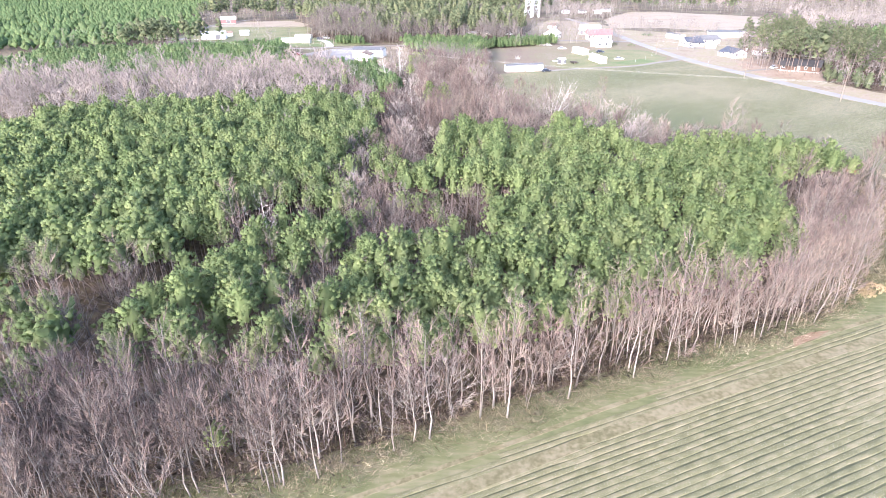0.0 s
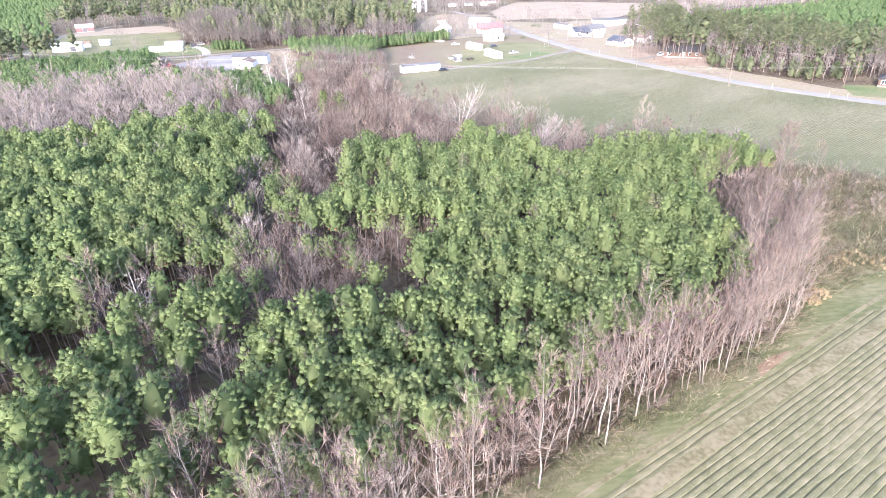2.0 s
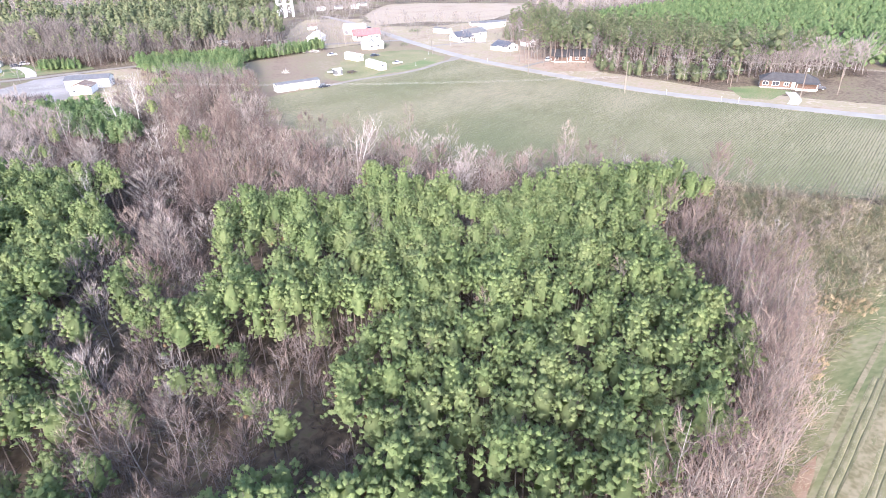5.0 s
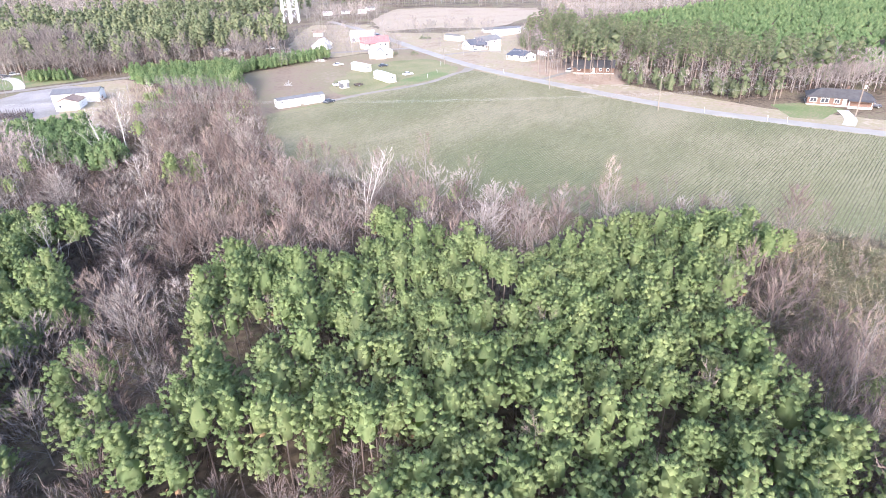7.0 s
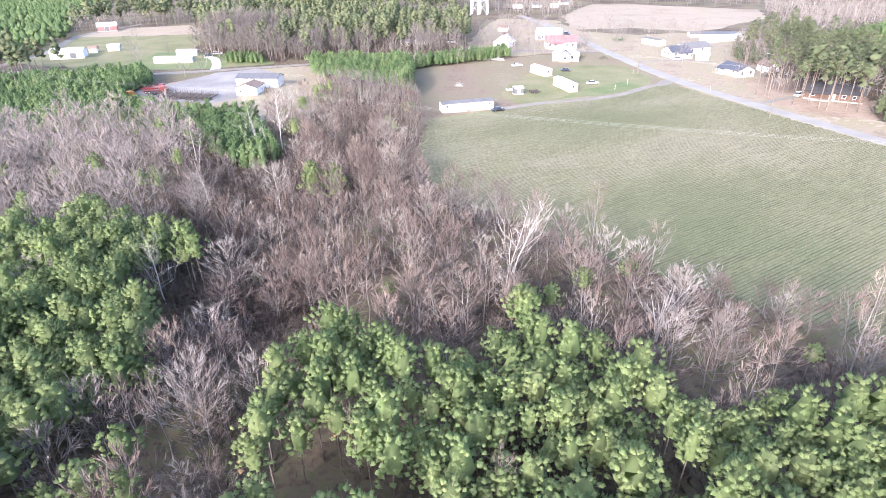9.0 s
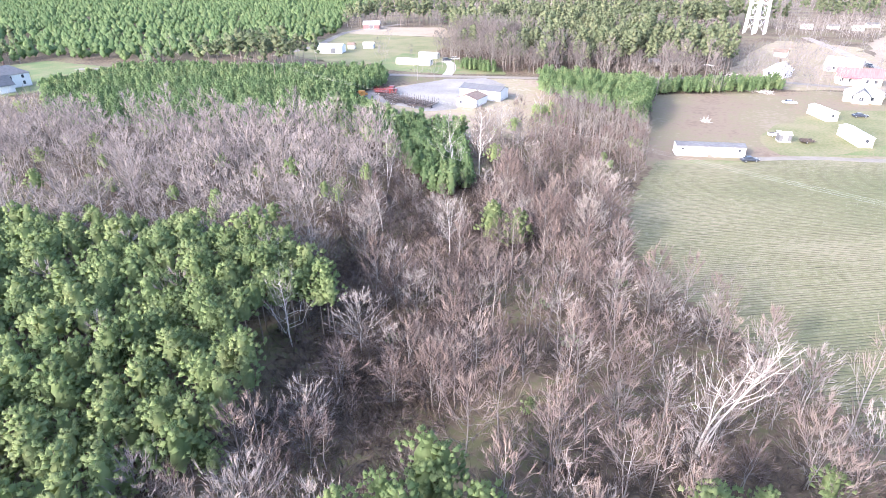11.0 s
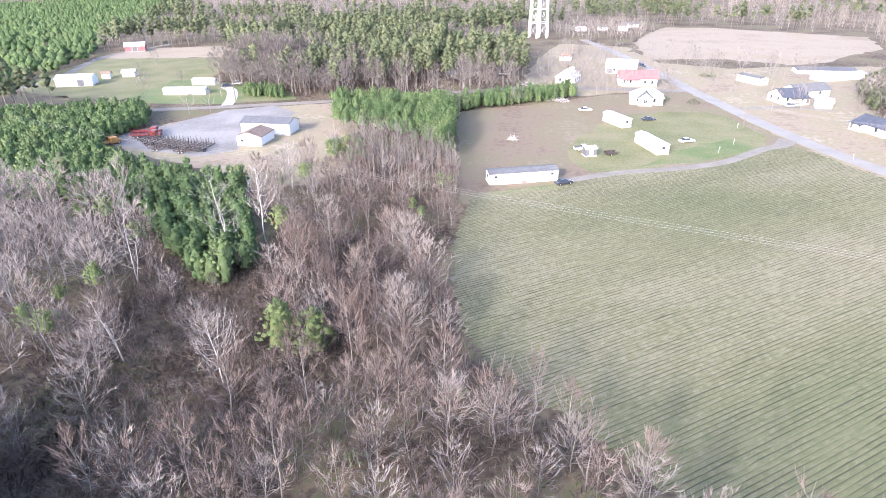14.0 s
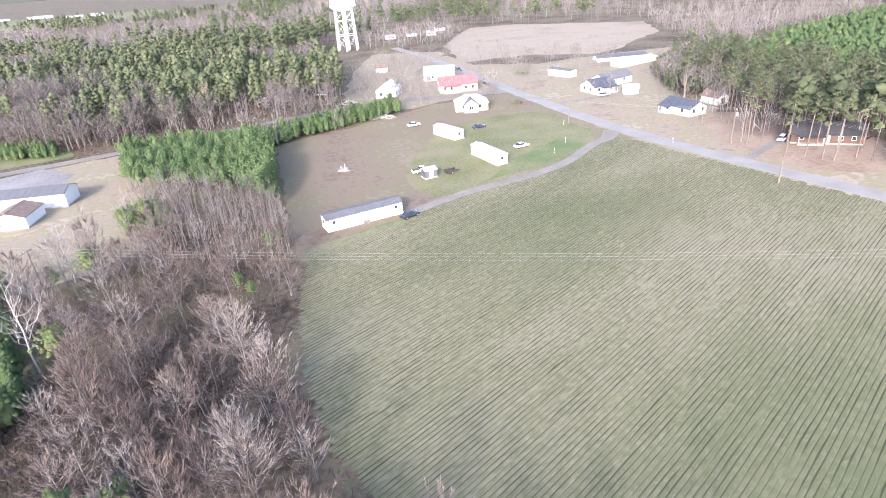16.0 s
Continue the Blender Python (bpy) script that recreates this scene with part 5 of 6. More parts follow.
house("red_roof_house", 93.5, 402, -8, 16, 9, 3.2, 2.8, WHITE_SIDING, RED_ROOF, "white house with a red metal roof", "house", W4 + [(-6, 1.8, 1.2, 1.3, "front"), (6, 1.8, 1.2, 1.3, "front")], [(0, 1.0, 2.1, "front", "door")], porch=(-3, 7, 2.2))
house("white_house", 94, 432, -20, 14, 9, 3.2, 2.8, WHITE_SIDING, WHITE_ROOF, "white house with wide pale roof by the road", "house", W4, [(0, 1.0, 2.1, "front", "door"), (-5, 2.4, 2.2, "front", "garage_door")])
house("garden_shed", 73, 471, -20, 6, 4.5, 2.4, 1.2, WHITE_SIDING, BROWN_ROOF, "small white shed with brown roof", "shed", [], [(0, 1.2, 1.9, "front", "door")])
house("ranch_house", 147.5, 321.6, -79, 12, 7.6, 2.6, 1.8, WHITE_SIDING, DARK_ROOF, "white ranch house with dark blue-grey roof", "house", W4, [(0, 1.0, 2.0, "front", "door")], porch=(-3.5, 4.5, 1.6))
house("garden_shed", 164, 327, -79, 7, 5, 2.6, 1.5, WHITE_SIDING, BROWN_ROOF, "white shed with reddish roof and open front", "shed", [], [(0, 2.2, 2.0, "right", "garage_door")])
house("porch_house", 141, 366, 9, 10, 9, 2.8, 2.2, WHITE_SIDING, DARK_ROOF, "white house with dark roof and front porch", "house", W4, [(0.5, 1.0, 2.1, "front", "door")], porch=(1.0, 7, 2.4))
house("white_house", 153, 376, 18, 16, 8, 2.8, 2.0, WHITE_SIDING, GREY_ROOF, "long white house with grey roof", "house", W4, [(0, 1.0, 2.0, "front", "door")])
house("garden_shed", 149, 355.6, -20, 5.4, 3.6, 2.4, 1.0, WHITE_SIDING, WHITE_ROOF, "small white storage shed in the yard", "shed", [], [(0, 1.2, 1.9, "front", "door")])
house("long_shed", 187, 425.5, -10, 25, 8, 1.9, 0.8, WHITE_METAL, GREY_METAL_ROOF, "long low white farm shed", "shed", [], [(0, 2.2, 1.6, "right", "garage_door")])
house("long_shed", 186, 411, 17, 24, 8, 1.9, 0.8, WHITE_METAL, WHITE_ROOF, "long low white farm shed before another", "shed", [], [(0, 2.2, 1.6, "right", "garage_door")])
house("pine_yard_house", 159.5, 278.0, -36, 17, 8.5, 2.7, 2.2, BRICK, SLATE_ROOF, "brick ranch house with dark roof under tall pines", "house", [(-6, 1.8, 1.0, 1.0, "front"), (3, 1.8, 1.0, 1.0, "front"), (6, 1.8, 0.9, 1.0, "front"), (0, 1.8, 1.0, 1.0, "left")], [(0, 1.0, 2.1, "front", "door")], porch=(-4, 6, 1.8))
house("brick_house", 197.5, 193, -46.5, 18.5, 8.5, 2.7, 2.2, BRICK, SLATE_ROOF, "low red brick house with dark hipped roof and white windows", "house", [(-7.5, 1.7, 1.8, 1.3, "front"), (-4.2, 1.7, 2.2, 1.4, "front"), (-0.8, 1.7, 1.4, 1.2, "front"), (0, 1.7, 1.2, 1.2, "left")], [(1.4, 1.0, 2.1, "front", "door")], hip=True, porch=(5.5, 6.5, 2.0), chimney=(2, 0.5))
house("metal_barn", -46.9, 325.4, -8.5, 17, 7.5, 3.7, 1.2, WHITE_METAL, GREY_METAL_ROOF, "white metal barn with grey metal roof", "barn", [], [(5, 1.0, 2.1, "front", "door"), (0, 3.4, 3.2, "left", "garage_door")], over=0.25)
house("workshop", -47.8, 313.2, 82, 9, 8, 2.9, 1.3, WHITE_METAL, BROWN_ROOF, "white workshop with brown roof beside the barn", "shed", [(2.2, 1.7, 0.9, 0.9, "left")], [(-0.5, 1.0, 2.1, "left", "door")], over=0.25)
house("metal_shed", -165.5, 409, 12.7, 15.8, 8, 3.6, 1.3, WHITE_METAL, WHITE_ROOF, "white metal shed beside the farm lane", "shed", [], [(3, 3.0, 2.8, "front", "garage_door")], over=0.2)
house("garden_shed", -152, 431, 10, 6, 4, 2.4, 1.0, WHITE_SIDING, WHITE_ROOF, "small white shed in the tan field", "shed", [], [(0, 1.2, 1.9, "front", "door")])
house("garden_shed", -161, 426, 10, 4, 3, 2.4, 1.0, CREAM_SIDING, BROWN_ROOF, "small cream shed in the tan field", "shed", [], [(0, 1.2, 1.9, "front", "door")])
house("red_barn", -198, 524, 20, 12, 8, 3.4, 2.0, RED_ROOF, WHITE_ROOF, "small red barn with white roof at the field's end", "barn", [], [(0, 3.0, 2.8, "front", "garage_door")])
house("large_house", -249, 278, 84, 16, 11, 5.6, 3.4, WHITE_SIDING, GREY_ROOF, "large two-storey white house with grey roof", "house", [(-5, 1.8, 1.1, 1.5, "front"), (5, 1.8, 1.1, 1.5, "front"), (-5, 4.4, 1.1, 1.4, "front"), (0, 4.4, 1.1, 1.4, "front"), (5, 4.4, 1.1, 1.4, "front"), (-3, 1.8, 1.1, 1.5, "left"), (3, 1.8, 1.1, 1.5, "left"), (0, 4.4, 1.1, 1.4, "left")], [(0, 1.1, 2.2, "front", "door")], hip=True, chimney=(3, 2))
house("house_wing", -246.5, 265.5, -6, 9, 7, 3.4, 3.4, WHITE_SIDING, GREY_ROOF, "white gabled wing with steep grey roof", "house", [(-2, 1.8, 1.1, 1.4, "front"), (2, 1.8, 1.1, 1.4, "front"), (0, 3.6, 0.9, 1.1, "right")])
house("house_wing", -238.5, 270, 84, 6, 6, 3.4, 3.2, WHITE_SIDING, GREY_ROOF, "small white gabled porch wing of the large house", "house", [(0, 1.8, 1.2, 1.5, "left")])
for i, (fx, fy, fl, ft) in enumerate([(-520, 1640, 40, 15), (-430, 1600, 46, 10), (-350, 1540, 30, 12), (-300, 1500, 24, 20), (123.4, 617, 7, 10), (137.7, 611, 7, -20), (151.5, 636, 8, 10), (106, 612, 7, 15), (20, 424, 6, 25), (11, 420, 5, 10)]):
    house("far_building", fx, fy, ft, fl, 8 if i < 4 else 4.5, 3.2 if i < 4 else 2.3, 1.8 if i < 4 else 1.0, WHITE_SIDING if i < 8 else CREAM_SIDING, WHITE_ROOF if i % 2 else GREY_ROOF, "white building far beyond the woods", "building", [(-1.6, 1.5, 0.9, 0.9, "front"), (1.6, 1.5, 0.9, 0.9, "front")], [])


# ---- water tower ----
def water_tower(x, y):
    root = thing("water_tower", x, y, 15, 0, "tall white steel water tower on braced legs", "water tower")
    legs = 6
    def at(i, z):
        w = 2 * math.pi * i / legs
        r = 7.4 - 1.0 * z / 27
        return (r * math.cos(w), r * math.sin(w), z)
    for i in range(legs):
        bm = bmesh.new()
        rod(bm, at(i, 0), at(i, 27.5), 0.42, 0.38, 10)
        part("leg", bm, TANK_PAINT, root)
        for z0, z1 in ((1, 10), (10, 19), (19, 25)):
            for j, k in ((i, i + 1), (i + 1, i)):
                bm = bmesh.new()
                rod(bm, at(j, z0), at(k, z1), 0.07, sides=5)
                part("cross_brace", bm, TANK_PAINT, root)
        for z in (10, 19):
            bm = bmesh.new()
            rod(bm, at(i, z), at(i + 1, z), 0.18, sides=6)
            part("strut", bm, TANK_PAINT, root)
    bm = bmesh.new()
    rod(bm, (0, 0, 0), (0, 0, 26), 1.1, sides=16)
    part("riser_pipe", bm, TANK_PAINT, root)
    bm = bmesh.new()
    profile = [(1.3, 24.8), (4.8, 25.3), (7.4, 26.3), (8.3, 28.3), (8.4, 37), (7.2, 39.2), (4.5, 41), (0.6, 42)]
    n = 28
    rings = [[bm.verts.new((r * math.cos(2 * math.pi * k / n), r * math.sin(2 * math.pi * k / n), z)) for k in range(n)] for r, z in profile]
    for a, b in zip(rings, rings[1:]):
        for k in range(n):
            bm.faces.new((a[k], a[(k + 1) % n], b[(k + 1) % n], b[k]))
    bm.faces.new(rings[0][::-1]), bm.faces.new(rings[-1])
    for f in bm.faces:
        f.smooth = True
    part("tank", bm, TANK_PAINT, root)
    bm = bmesh.new()
    for k in range(24):
        a, b = 2 * math.pi * k / 24, 2 * math.pi * (k + 1) / 24
        rod(bm, (8.9 * math.cos(a), 8.9 * math.sin(a), 29.1), (8.9 * math.cos(b), 8.9 * math.sin(b), 29.1), 0.05, sides=4)
        rod(bm, (8.9 * math.cos(a), 8.9 * math.sin(a), 28.0), (8.9 * math.cos(a), 8.9 * math.sin(a), 29.1), 0.04, sides=4)
        rod(bm, (8.6 * math.cos(a), 8.6 * math.sin(a), 28.0), (8.6 * math.cos(b), 8.6 * math.sin(b), 28.0), 0.35, sides=4)
    part("walkway", bm, TANK_PAINT, root)
    return root


water_tower(69, 575)


# ---- vehicles ----
def wheel(parent, x, y, r, w):
    bm = bmesh.new()
    rod(bm, (x, y - w / 2, r), (x, y + w / 2, r), r, sides=16)
    t = part("wheel", bm, RUBBER, parent)
    bm = bmesh.new()
    rod(bm, (x, y - w / 2 - 0.01, r), (x, y + w / 2 + 0.01, r), r * 0.6, sides=12)
    part("rim", bm, CHROME, t)


def car(name, x, y, turn, colour, label, kind="sedan"):
    """A car or pickup; the nose points along local x."""
    root = thing(name, x, y, turn, 0.1, label, "car" if kind != "pickup" else "pickup truck")
    outlines = {
        "sedan": ([(-2.3, 0.35), (2.3, 0.35), (2.32, 0.62), (2.1, 0.78), (1.0, 0.88), (-1.5, 0.92), (-2.25, 0.88), (-2.34, 0.6)], [(-1.75, 0.9), (1.05, 0.88), (0.35, 1.38), (-0.95, 1.42)]),
        "suv": ([(-2.35, 0.4), (2.3, 0.4), (2.34, 0.8), (2.1, 0.98), (1.1, 1.05), (-2.3, 1.08), (-2.4, 0.7)], [(-2.3, 1.06), (1.15, 1.03), (0.5, 1.68), (-2.05, 1.72)]),
        "pickup": ([(-2.7, 0.5), (2.6, 0.5), (2.64, 0.85), (2.4, 1.05), (1.3, 1.12), (-2.7, 1.14)], [(-0.7, 1.12), (1.35, 1.1), (0.75, 1.78), (-0.55, 1.8)])}
    low, cab = outlines[kind]
    def shell(outline, half, top_half, name, material, rise=None):
        bm = bmesh.new()
        z0, z1 = min(z for _, z in outline), max(z for _, z in outline)
        a = [bm.verts.new((px, -(half + (top_half - half) * (z - z0) / (z1 - z0)), z)) for px, z in outline]
        b = [bm.verts.new((px, half + (top_half - half) * (z - z0) / (z1 - z0), z)) for px, z in outline]
        n = len(outline)
        bm.faces.new(a), bm.faces.new(b[::-1])
        for i in range(n):
            bm.faces.new((a[i], b[i], b[(i + 1) % n], a[(i + 1) % n]))
        bmesh.ops.recalc_face_normals(bm, faces=bm.faces)
        bmesh.ops.bevel(bm, geom=list(bm.edges), offset=0.05, segments=2, affect="EDGES", profile=0.5)
        return part(name, bm, material, root)
    shell(low, 0.88, 0.84, "body", colour)
    shell(cab, 0.80, 0.60, "cabin_glass", GLASS)
    bm = bmesh.new()
    top = max(z for _, z in cab)
    xs = [px for px, z in cab if z > top - 0.06]
    box(bm, sum(xs) / 2, 0, top + 0.01, xs[0] - xs[1] if xs[0] > xs[1] else xs[1] - xs[0], 1.22, 0.05, bevel=0.02)
    part("roof", bm, colour, root)
    if kind == "pickup":
        bm = bmesh.new()
        box(bm, -1.7, 0, 1.15, 1.8, 1.5, 0.03)
        part("bed", bm, DARK_METAL, root)
    for wx in (-1.45, 1.45):
        for wy in (-0.82, 0.82):
            wheel(root, wx, wy, 0.34, 0.22)
    for wy in (-0.6, 0.6):
        bm = bmesh.new()
        box(bm, 2.3, wy, 0.7, 0.08, 0.32, 0.14, bevel=0.02)
        part("headlight", bm, LAMP_GLASS, root)
    root.matrix_basis = pose(x, y, 0.06, 0, 0, turn)
    return root


car("parked_car", 42.6, 275.2, 25, CAR_DARK, "dark blue sedan parked at the mobile home", "sedan")
car("parked_car", 85.0, 311.4, 12, CAR_WHITE, "white sedan parked on the green grass lot", "sedan")
car("parked_car", 81.0, 337.8, 10, CAR_DARK, "dark sedan parked on the brown grass", "sedan")
car("parked_car", 62.0, 352.0, 8, CAR_WHITE, "white car parked beside the debris on the lot", "sedan")
car("pickup_truck", 52.4, 303.2, 5, CAR_WHITE, "white pickup truck on the lot", "pickup")
car("pickup_truck", 36.9, 425.9, -25, CAR_WHITE, "white pickup truck beside the wood", "pickup")
car("parked_car", 108, 447, -75, CAR_DARK, "dark car on the country road", "suv")
car("parked_car", 103.5, 452, 20, CAR_SILVER, "silver car parked by a white house", "suv")
car("parked_car", -91, 402, 30, CAR_DARK, "dark car parked on the concrete drive", "suv")
car("parked_car", -88, 407, 10, CAR_SILVER, "silver car parked beside a mobile home", "suv")
car("parked_car", 202.5, 184.5, -46, CAR_DARK, "dark car under the carport of the brick house", "suv")
car("parked_car", 138.5, 357.0, 5, CAR_SILVER, "silver car before the porch house", "sedan")
car("parked_car", 150.5, 282.5, 30, CAR_WHITE, "white car parked under the tall pines", "suv")
car("pickup_truck", 172, 268, 20, CAR_WHITE, "white pickup behind the pine yard house", "pickup")


def lorry(x, y, turn, colour, label):
    root = thing("flatbed_truck", x, y, turn, 0, label, "truck")
    bm = bmesh.new()
    box(bm, 2.6, 0, 1.55, 1.9, 2.2, 1.9, bevel=0.12)
    cab = part("cab", bm, colour, root)
    bm = bmesh.new()
    box(bm, 3.58, 0, 1.95, 0.06, 1.9, 0.7, bevel=0.02)
    part("windscreen", bm, GLASS, cab)
    bm = bmesh.new()
    box(bm, 4.1, 0, 1.0, 1.3, 1.7, 0.9, bevel=0.1)
    part("bonnet", bm, colour, root)
    bm = bmesh.new()
    box(bm, -1.6, 0, 1.1, 6.2, 2.3, 0.18)
    for i in range(5):
        box(bm, -4.4 + 1.4 * i, 1.1, 1.6, 0.1, 0.1, 0.9)
        box(bm, -4.4 + 1.4 * i, -1.1, 1.6, 0.1, 0.1, 0.9)
    part("flatbed", bm, colour, root)
    bm = bmesh.new()
    box(bm, -0.2, 0, 0.75, 8.6, 0.8, 0.25)
    part("chassis", bm, DARK_METAL, root)
    for wx in (-3.6, -2.4, 3.7):
        for wy in (-0.95, 0.95):
            wheel(root, wx, wy, 0.48, 0.3)
    return root


lorry(-86, 318.6, 8, CAR_RED, "red flatbed truck in the gravel yard")
lorry(-88, 323, 8, CAR_RED, "red and white truck beside another in the yard")
lorry(-94, 309, 60, YELLOW_PAINT, "orange machine truck beside the young pines")


def stake_trailer(x, y, turn):
    root = thing("stake_trailer", x, y, turn, 0, "dark steel stake trailer in the gravel yard", "trailer", "trailers in the gravel yard")
    bm = bmesh.new()
    for sy in (-0.9, 0.9):
        box(bm, 0, sy, 0.9, 7.5, 0.16, 0.22)
    for i in range(6):
        box(bm, -3.6 + 1.44 * i, 0, 0.9, 0.14, 1.9, 0.16)
    part("frame", bm, DARK_METAL, root)
    for i in range(6):
        for sy in (-0.95, 0.95):
            bm = bmesh.new()
            box(bm, -3.6 + 1.44 * i, sy, 1.75, 0.12, 0.12, 1.6)
            part("stake", bm, DARK_METAL, root)
    bm = bmesh.new()
    rod(bm, (3.7, 0, 0.85), (5.2, 0, 0.5), 0.09, sides=6)
    part("drawbar", bm, DARK_METAL, root)
    for wx in (-2.2, -1.2):
        for sy in (-1.05, 1.05):
            wheel(root, wx, sy, 0.42, 0.25)
    return root


first = stake_trailer(-80, 311.5, 78)
for i, (tx, ty, tt) in enumerate([(-76.6, 310.2, 74), (-73.4, 309.2, 80), (-70.2, 307.8, 76), (-67, 307, 82), (-63.8, 306, 75), (-60.8, 305.2, 79), (-83, 315, 60), (-74, 304.6, 10), (-65, 302, 5)]):
    copy_thing(first, pose(tx, ty, 0, 0, 0, tt))

bm = bmesh.new()
box(bm, 0, 0, 0.55, 3.4, 1.8, 0.12)
for sy in (-0.9, 0.9):
    box(bm, 0, sy, 0.85, 3.4, 0.08, 0.5)
root = thing("utility_trailer", 59.5, 299.2, 12, 0, "dark low utility trailer on the grass lot", "trailer")
part("bed", bm, DARK_METAL, root)
for sy in (-1, 1):
    wheel(root, -0.2, sy, 0.33, 0.2)
bm = bmesh.new()
rod(bm, (1.7, 0, 0.5), (3.0, 0, 0.42), 0.07, sides=6)
part("drawbar", bm, DARK_METAL, root)
house("garden_shed", 53.4, 298.8, 12, 3.4, 2.6, 2.2, 0.5, GREY_METAL_ROOF, WHITE_ROOF, "small grey storage shed on the grass lot", "shed", [], [(0, 1.0, 1.8, "front", "door")], over=0.15)


# ---- poles, wires and small things along the road ----
def utility_pole(x, y, h, turn, label, arms=1, can=False, lean=0.0, lamp=False):
    root = thing("utility_pole", x, y, turn, 0, label, "utility pole")
    root.matrix_basis = pose(x, y, 0, 0, lean, turn)
    bm = bmesh.new()
    rod(bm, (0, 0, -0.3), (0, 0, h), 0.20, 0.13, 10)
    part("pole", bm, POLE_WOOD, root)
    for i in range(arms):
        bm = bmesh.new()
        box(bm, 0, 0.16, h - 0.35 - 0.9 * i, 2.4, 0.12, 0.14)
        arm = part("crossarm", bm, POLE_WOOD, root)
        for px in (-1.1, -0.4, 1.1):
            bm = bmesh.new()
            rod(bm, (px, 0.16, h - 0.28 - 0.9 * i), (px, 0.16, h - 0.05 - 0.9 * i), 0.06, sides=6)
            part("insulator", bm, CONCRETE, arm)
    if can:
        bm = bmesh.new()
        rod(bm, (0, -0.5, h - 2.3), (0, -0.5, h - 1.2), 0.32, sides=12)
        part("transformer", bm, CHROME, root)
    if lamp:
        bm = bmesh.new()
        rod(bm, (0, 0, h - 0.4), (-3.2, 0, h + 0.5), 0.06, sides=6)
        arm = part("lamp_arm", bm, CHROME, root)
        bm = bmesh.new()
        box(bm, -3.4, 0, h + 0.5, 0.7, 0.3, 0.16, bevel=0.03)
        part("lamp_head", bm, CHROME, arm)
    return root


utility_pole(136.9, 286.4, 10.0, 70, "wooden utility pole with transformer beside the road", can=True)
utility_pole(140.3, 286.5, 14.0, 20, "tall grey pole with a street lamp arm", arms=0, lamp=True)
utility_pole(125.5, 257.5, 7.0, 30, "short weathered pole grown with vines at the field edge", arms=0)
utility_pole(139.7, 211.7, 11.0, 65, "leaning wooden pole at the field edge", lean=3)
utility_pole(186.5, 178.5, 11.0, 60, "wooden utility pole beside the brick house", can=True)
utility_pole(-28, 266, 10.5, 65, "wooden utility pole at the edge of the woods")
utility_pole(-134, 313, 10.5, 65, "wooden utility pole among young pines")
utility_pole(-242, 367, 11.5, 65, "wooden utility pole above far pines", arms=2)
utility_pole(-76, 372, 9, 10, "thin pole beside the concrete drive", arms=0)
utility_pole(109.2, 328.6, 7.5, 15, "thin grey pole beside the road", arms=0, lean=-4)


def wires(name, stops, label, count=3, sag=2.2, r=0.012, gap=1.1):
    root = thing(name, 0, 0, 0, 0, label, "power line")
    for k in range(count):
        line = []
        for (x0, y0, z0), (x1, y1, z1) in zip(stops, stops[1:]):
            d = Vector((x1 - x0, y1 - y0)).normalized().orthogonal() * (k - (count - 1) / 2) * gap
            reach = math.hypot(x1 - x0, y1 - y0)
            n = 14
            line += [(x0 + (x1 - x0) * i / n + d.x, y0 + (y1 - y0) * i / n + d.y, z0 + (z1 - z0) * i / n - sag * reach / 150 * 4 * (i / n) * (1 - i / n)) for i in range(n)]
        v, t = tube(line, [r] * len(line), 4)
        new("wire", arrays_mesh("wire", v, t, [WIRE])).parent = root
    return root


wires("power_line", [(-242, 367, 11.3), (-134, 313, 10.4), (-28, 266, 10.4), (186.5, 178.5, 10.6)], "thin power wires crossing the field and the woods", sag=1.6)
wires("roadside_wires", [(136.9, 286.4, 9.8), (186.5, 178.5, 10.8), (250, 110, 10.8)], "power wires along the road", sag=1.6)
wires("roadside_wires", [(136.9, 286.4, 9.8), (109.2, 328.6, 7.4)], "power wires from pole to pole beside the road", sag=1.6)

for i, (px, py) in enumerate([(90.5, 301.1), (106.6, 327.2), (98, 309), (151, 203), (160.5, 187), (164, 183), (124, 294)]):
    root = thing("marker_post", px, py, 20 * i, 0, "thin pale roadside marker post in the grass", "post", "marker posts")
    bm = bmesh.new()
    rod(bm, (0, 0, -0.2), (0.2, 0.1, 1.8), 0.035, sides=6)
    part("post", bm, TRIM, root)
    bm = bmesh.new()
    box(bm, 0.2, 0.1, 1.65, 0.04, 0.14, 0.3, bevel=0.01)
    part("plate", bm, TRIM, root)


def debris_pile(x, y, r, seed, label):
    g = np.random.default_rng(seed)
    s = Shape()
    for _ in range(60):
        a = g.uniform(0, 6.3)
        q = r * math.sqrt(g.uniform())
        p = np.array((q * math.cos(a), q * math.sin(a), max(0.1, 1.4 * (1 - q / r) * g.uniform(0.3, 1.2))))
        d = unit(g.normal(size=3) * (1, 1, 0.35)) * g.uniform(0.6, 1.8)
        s.add(*tube([p - d, p, p + d + (0, 0, 0.15)], [0.05, 0.06, 0.02], 4), 0)
    v, t = s.done()[:2]
    v[:, 2] = np.maximum(v[:, 2], 0.02)
    ob = tagged(new("debris_heap", arrays_mesh("debris_heap", v, t, [WHITE_BARK])), label, "debris heap")
    ob.matrix_basis = pose(x, y, 0.03)


debris_pile(56, 369, 2.6, 1, "pile of pale cut branches at the lot's edge")
debris_pile(52, 371, 2.6, 2, "small pile of pale cut branches beside the pines")
debris_pile(33, 314.3, 0.8, 3, "scattered pale sticks on the brown grass")
debris_pile(46, 403, 3.0, 4, "pale brush heap behind the pine hedge")


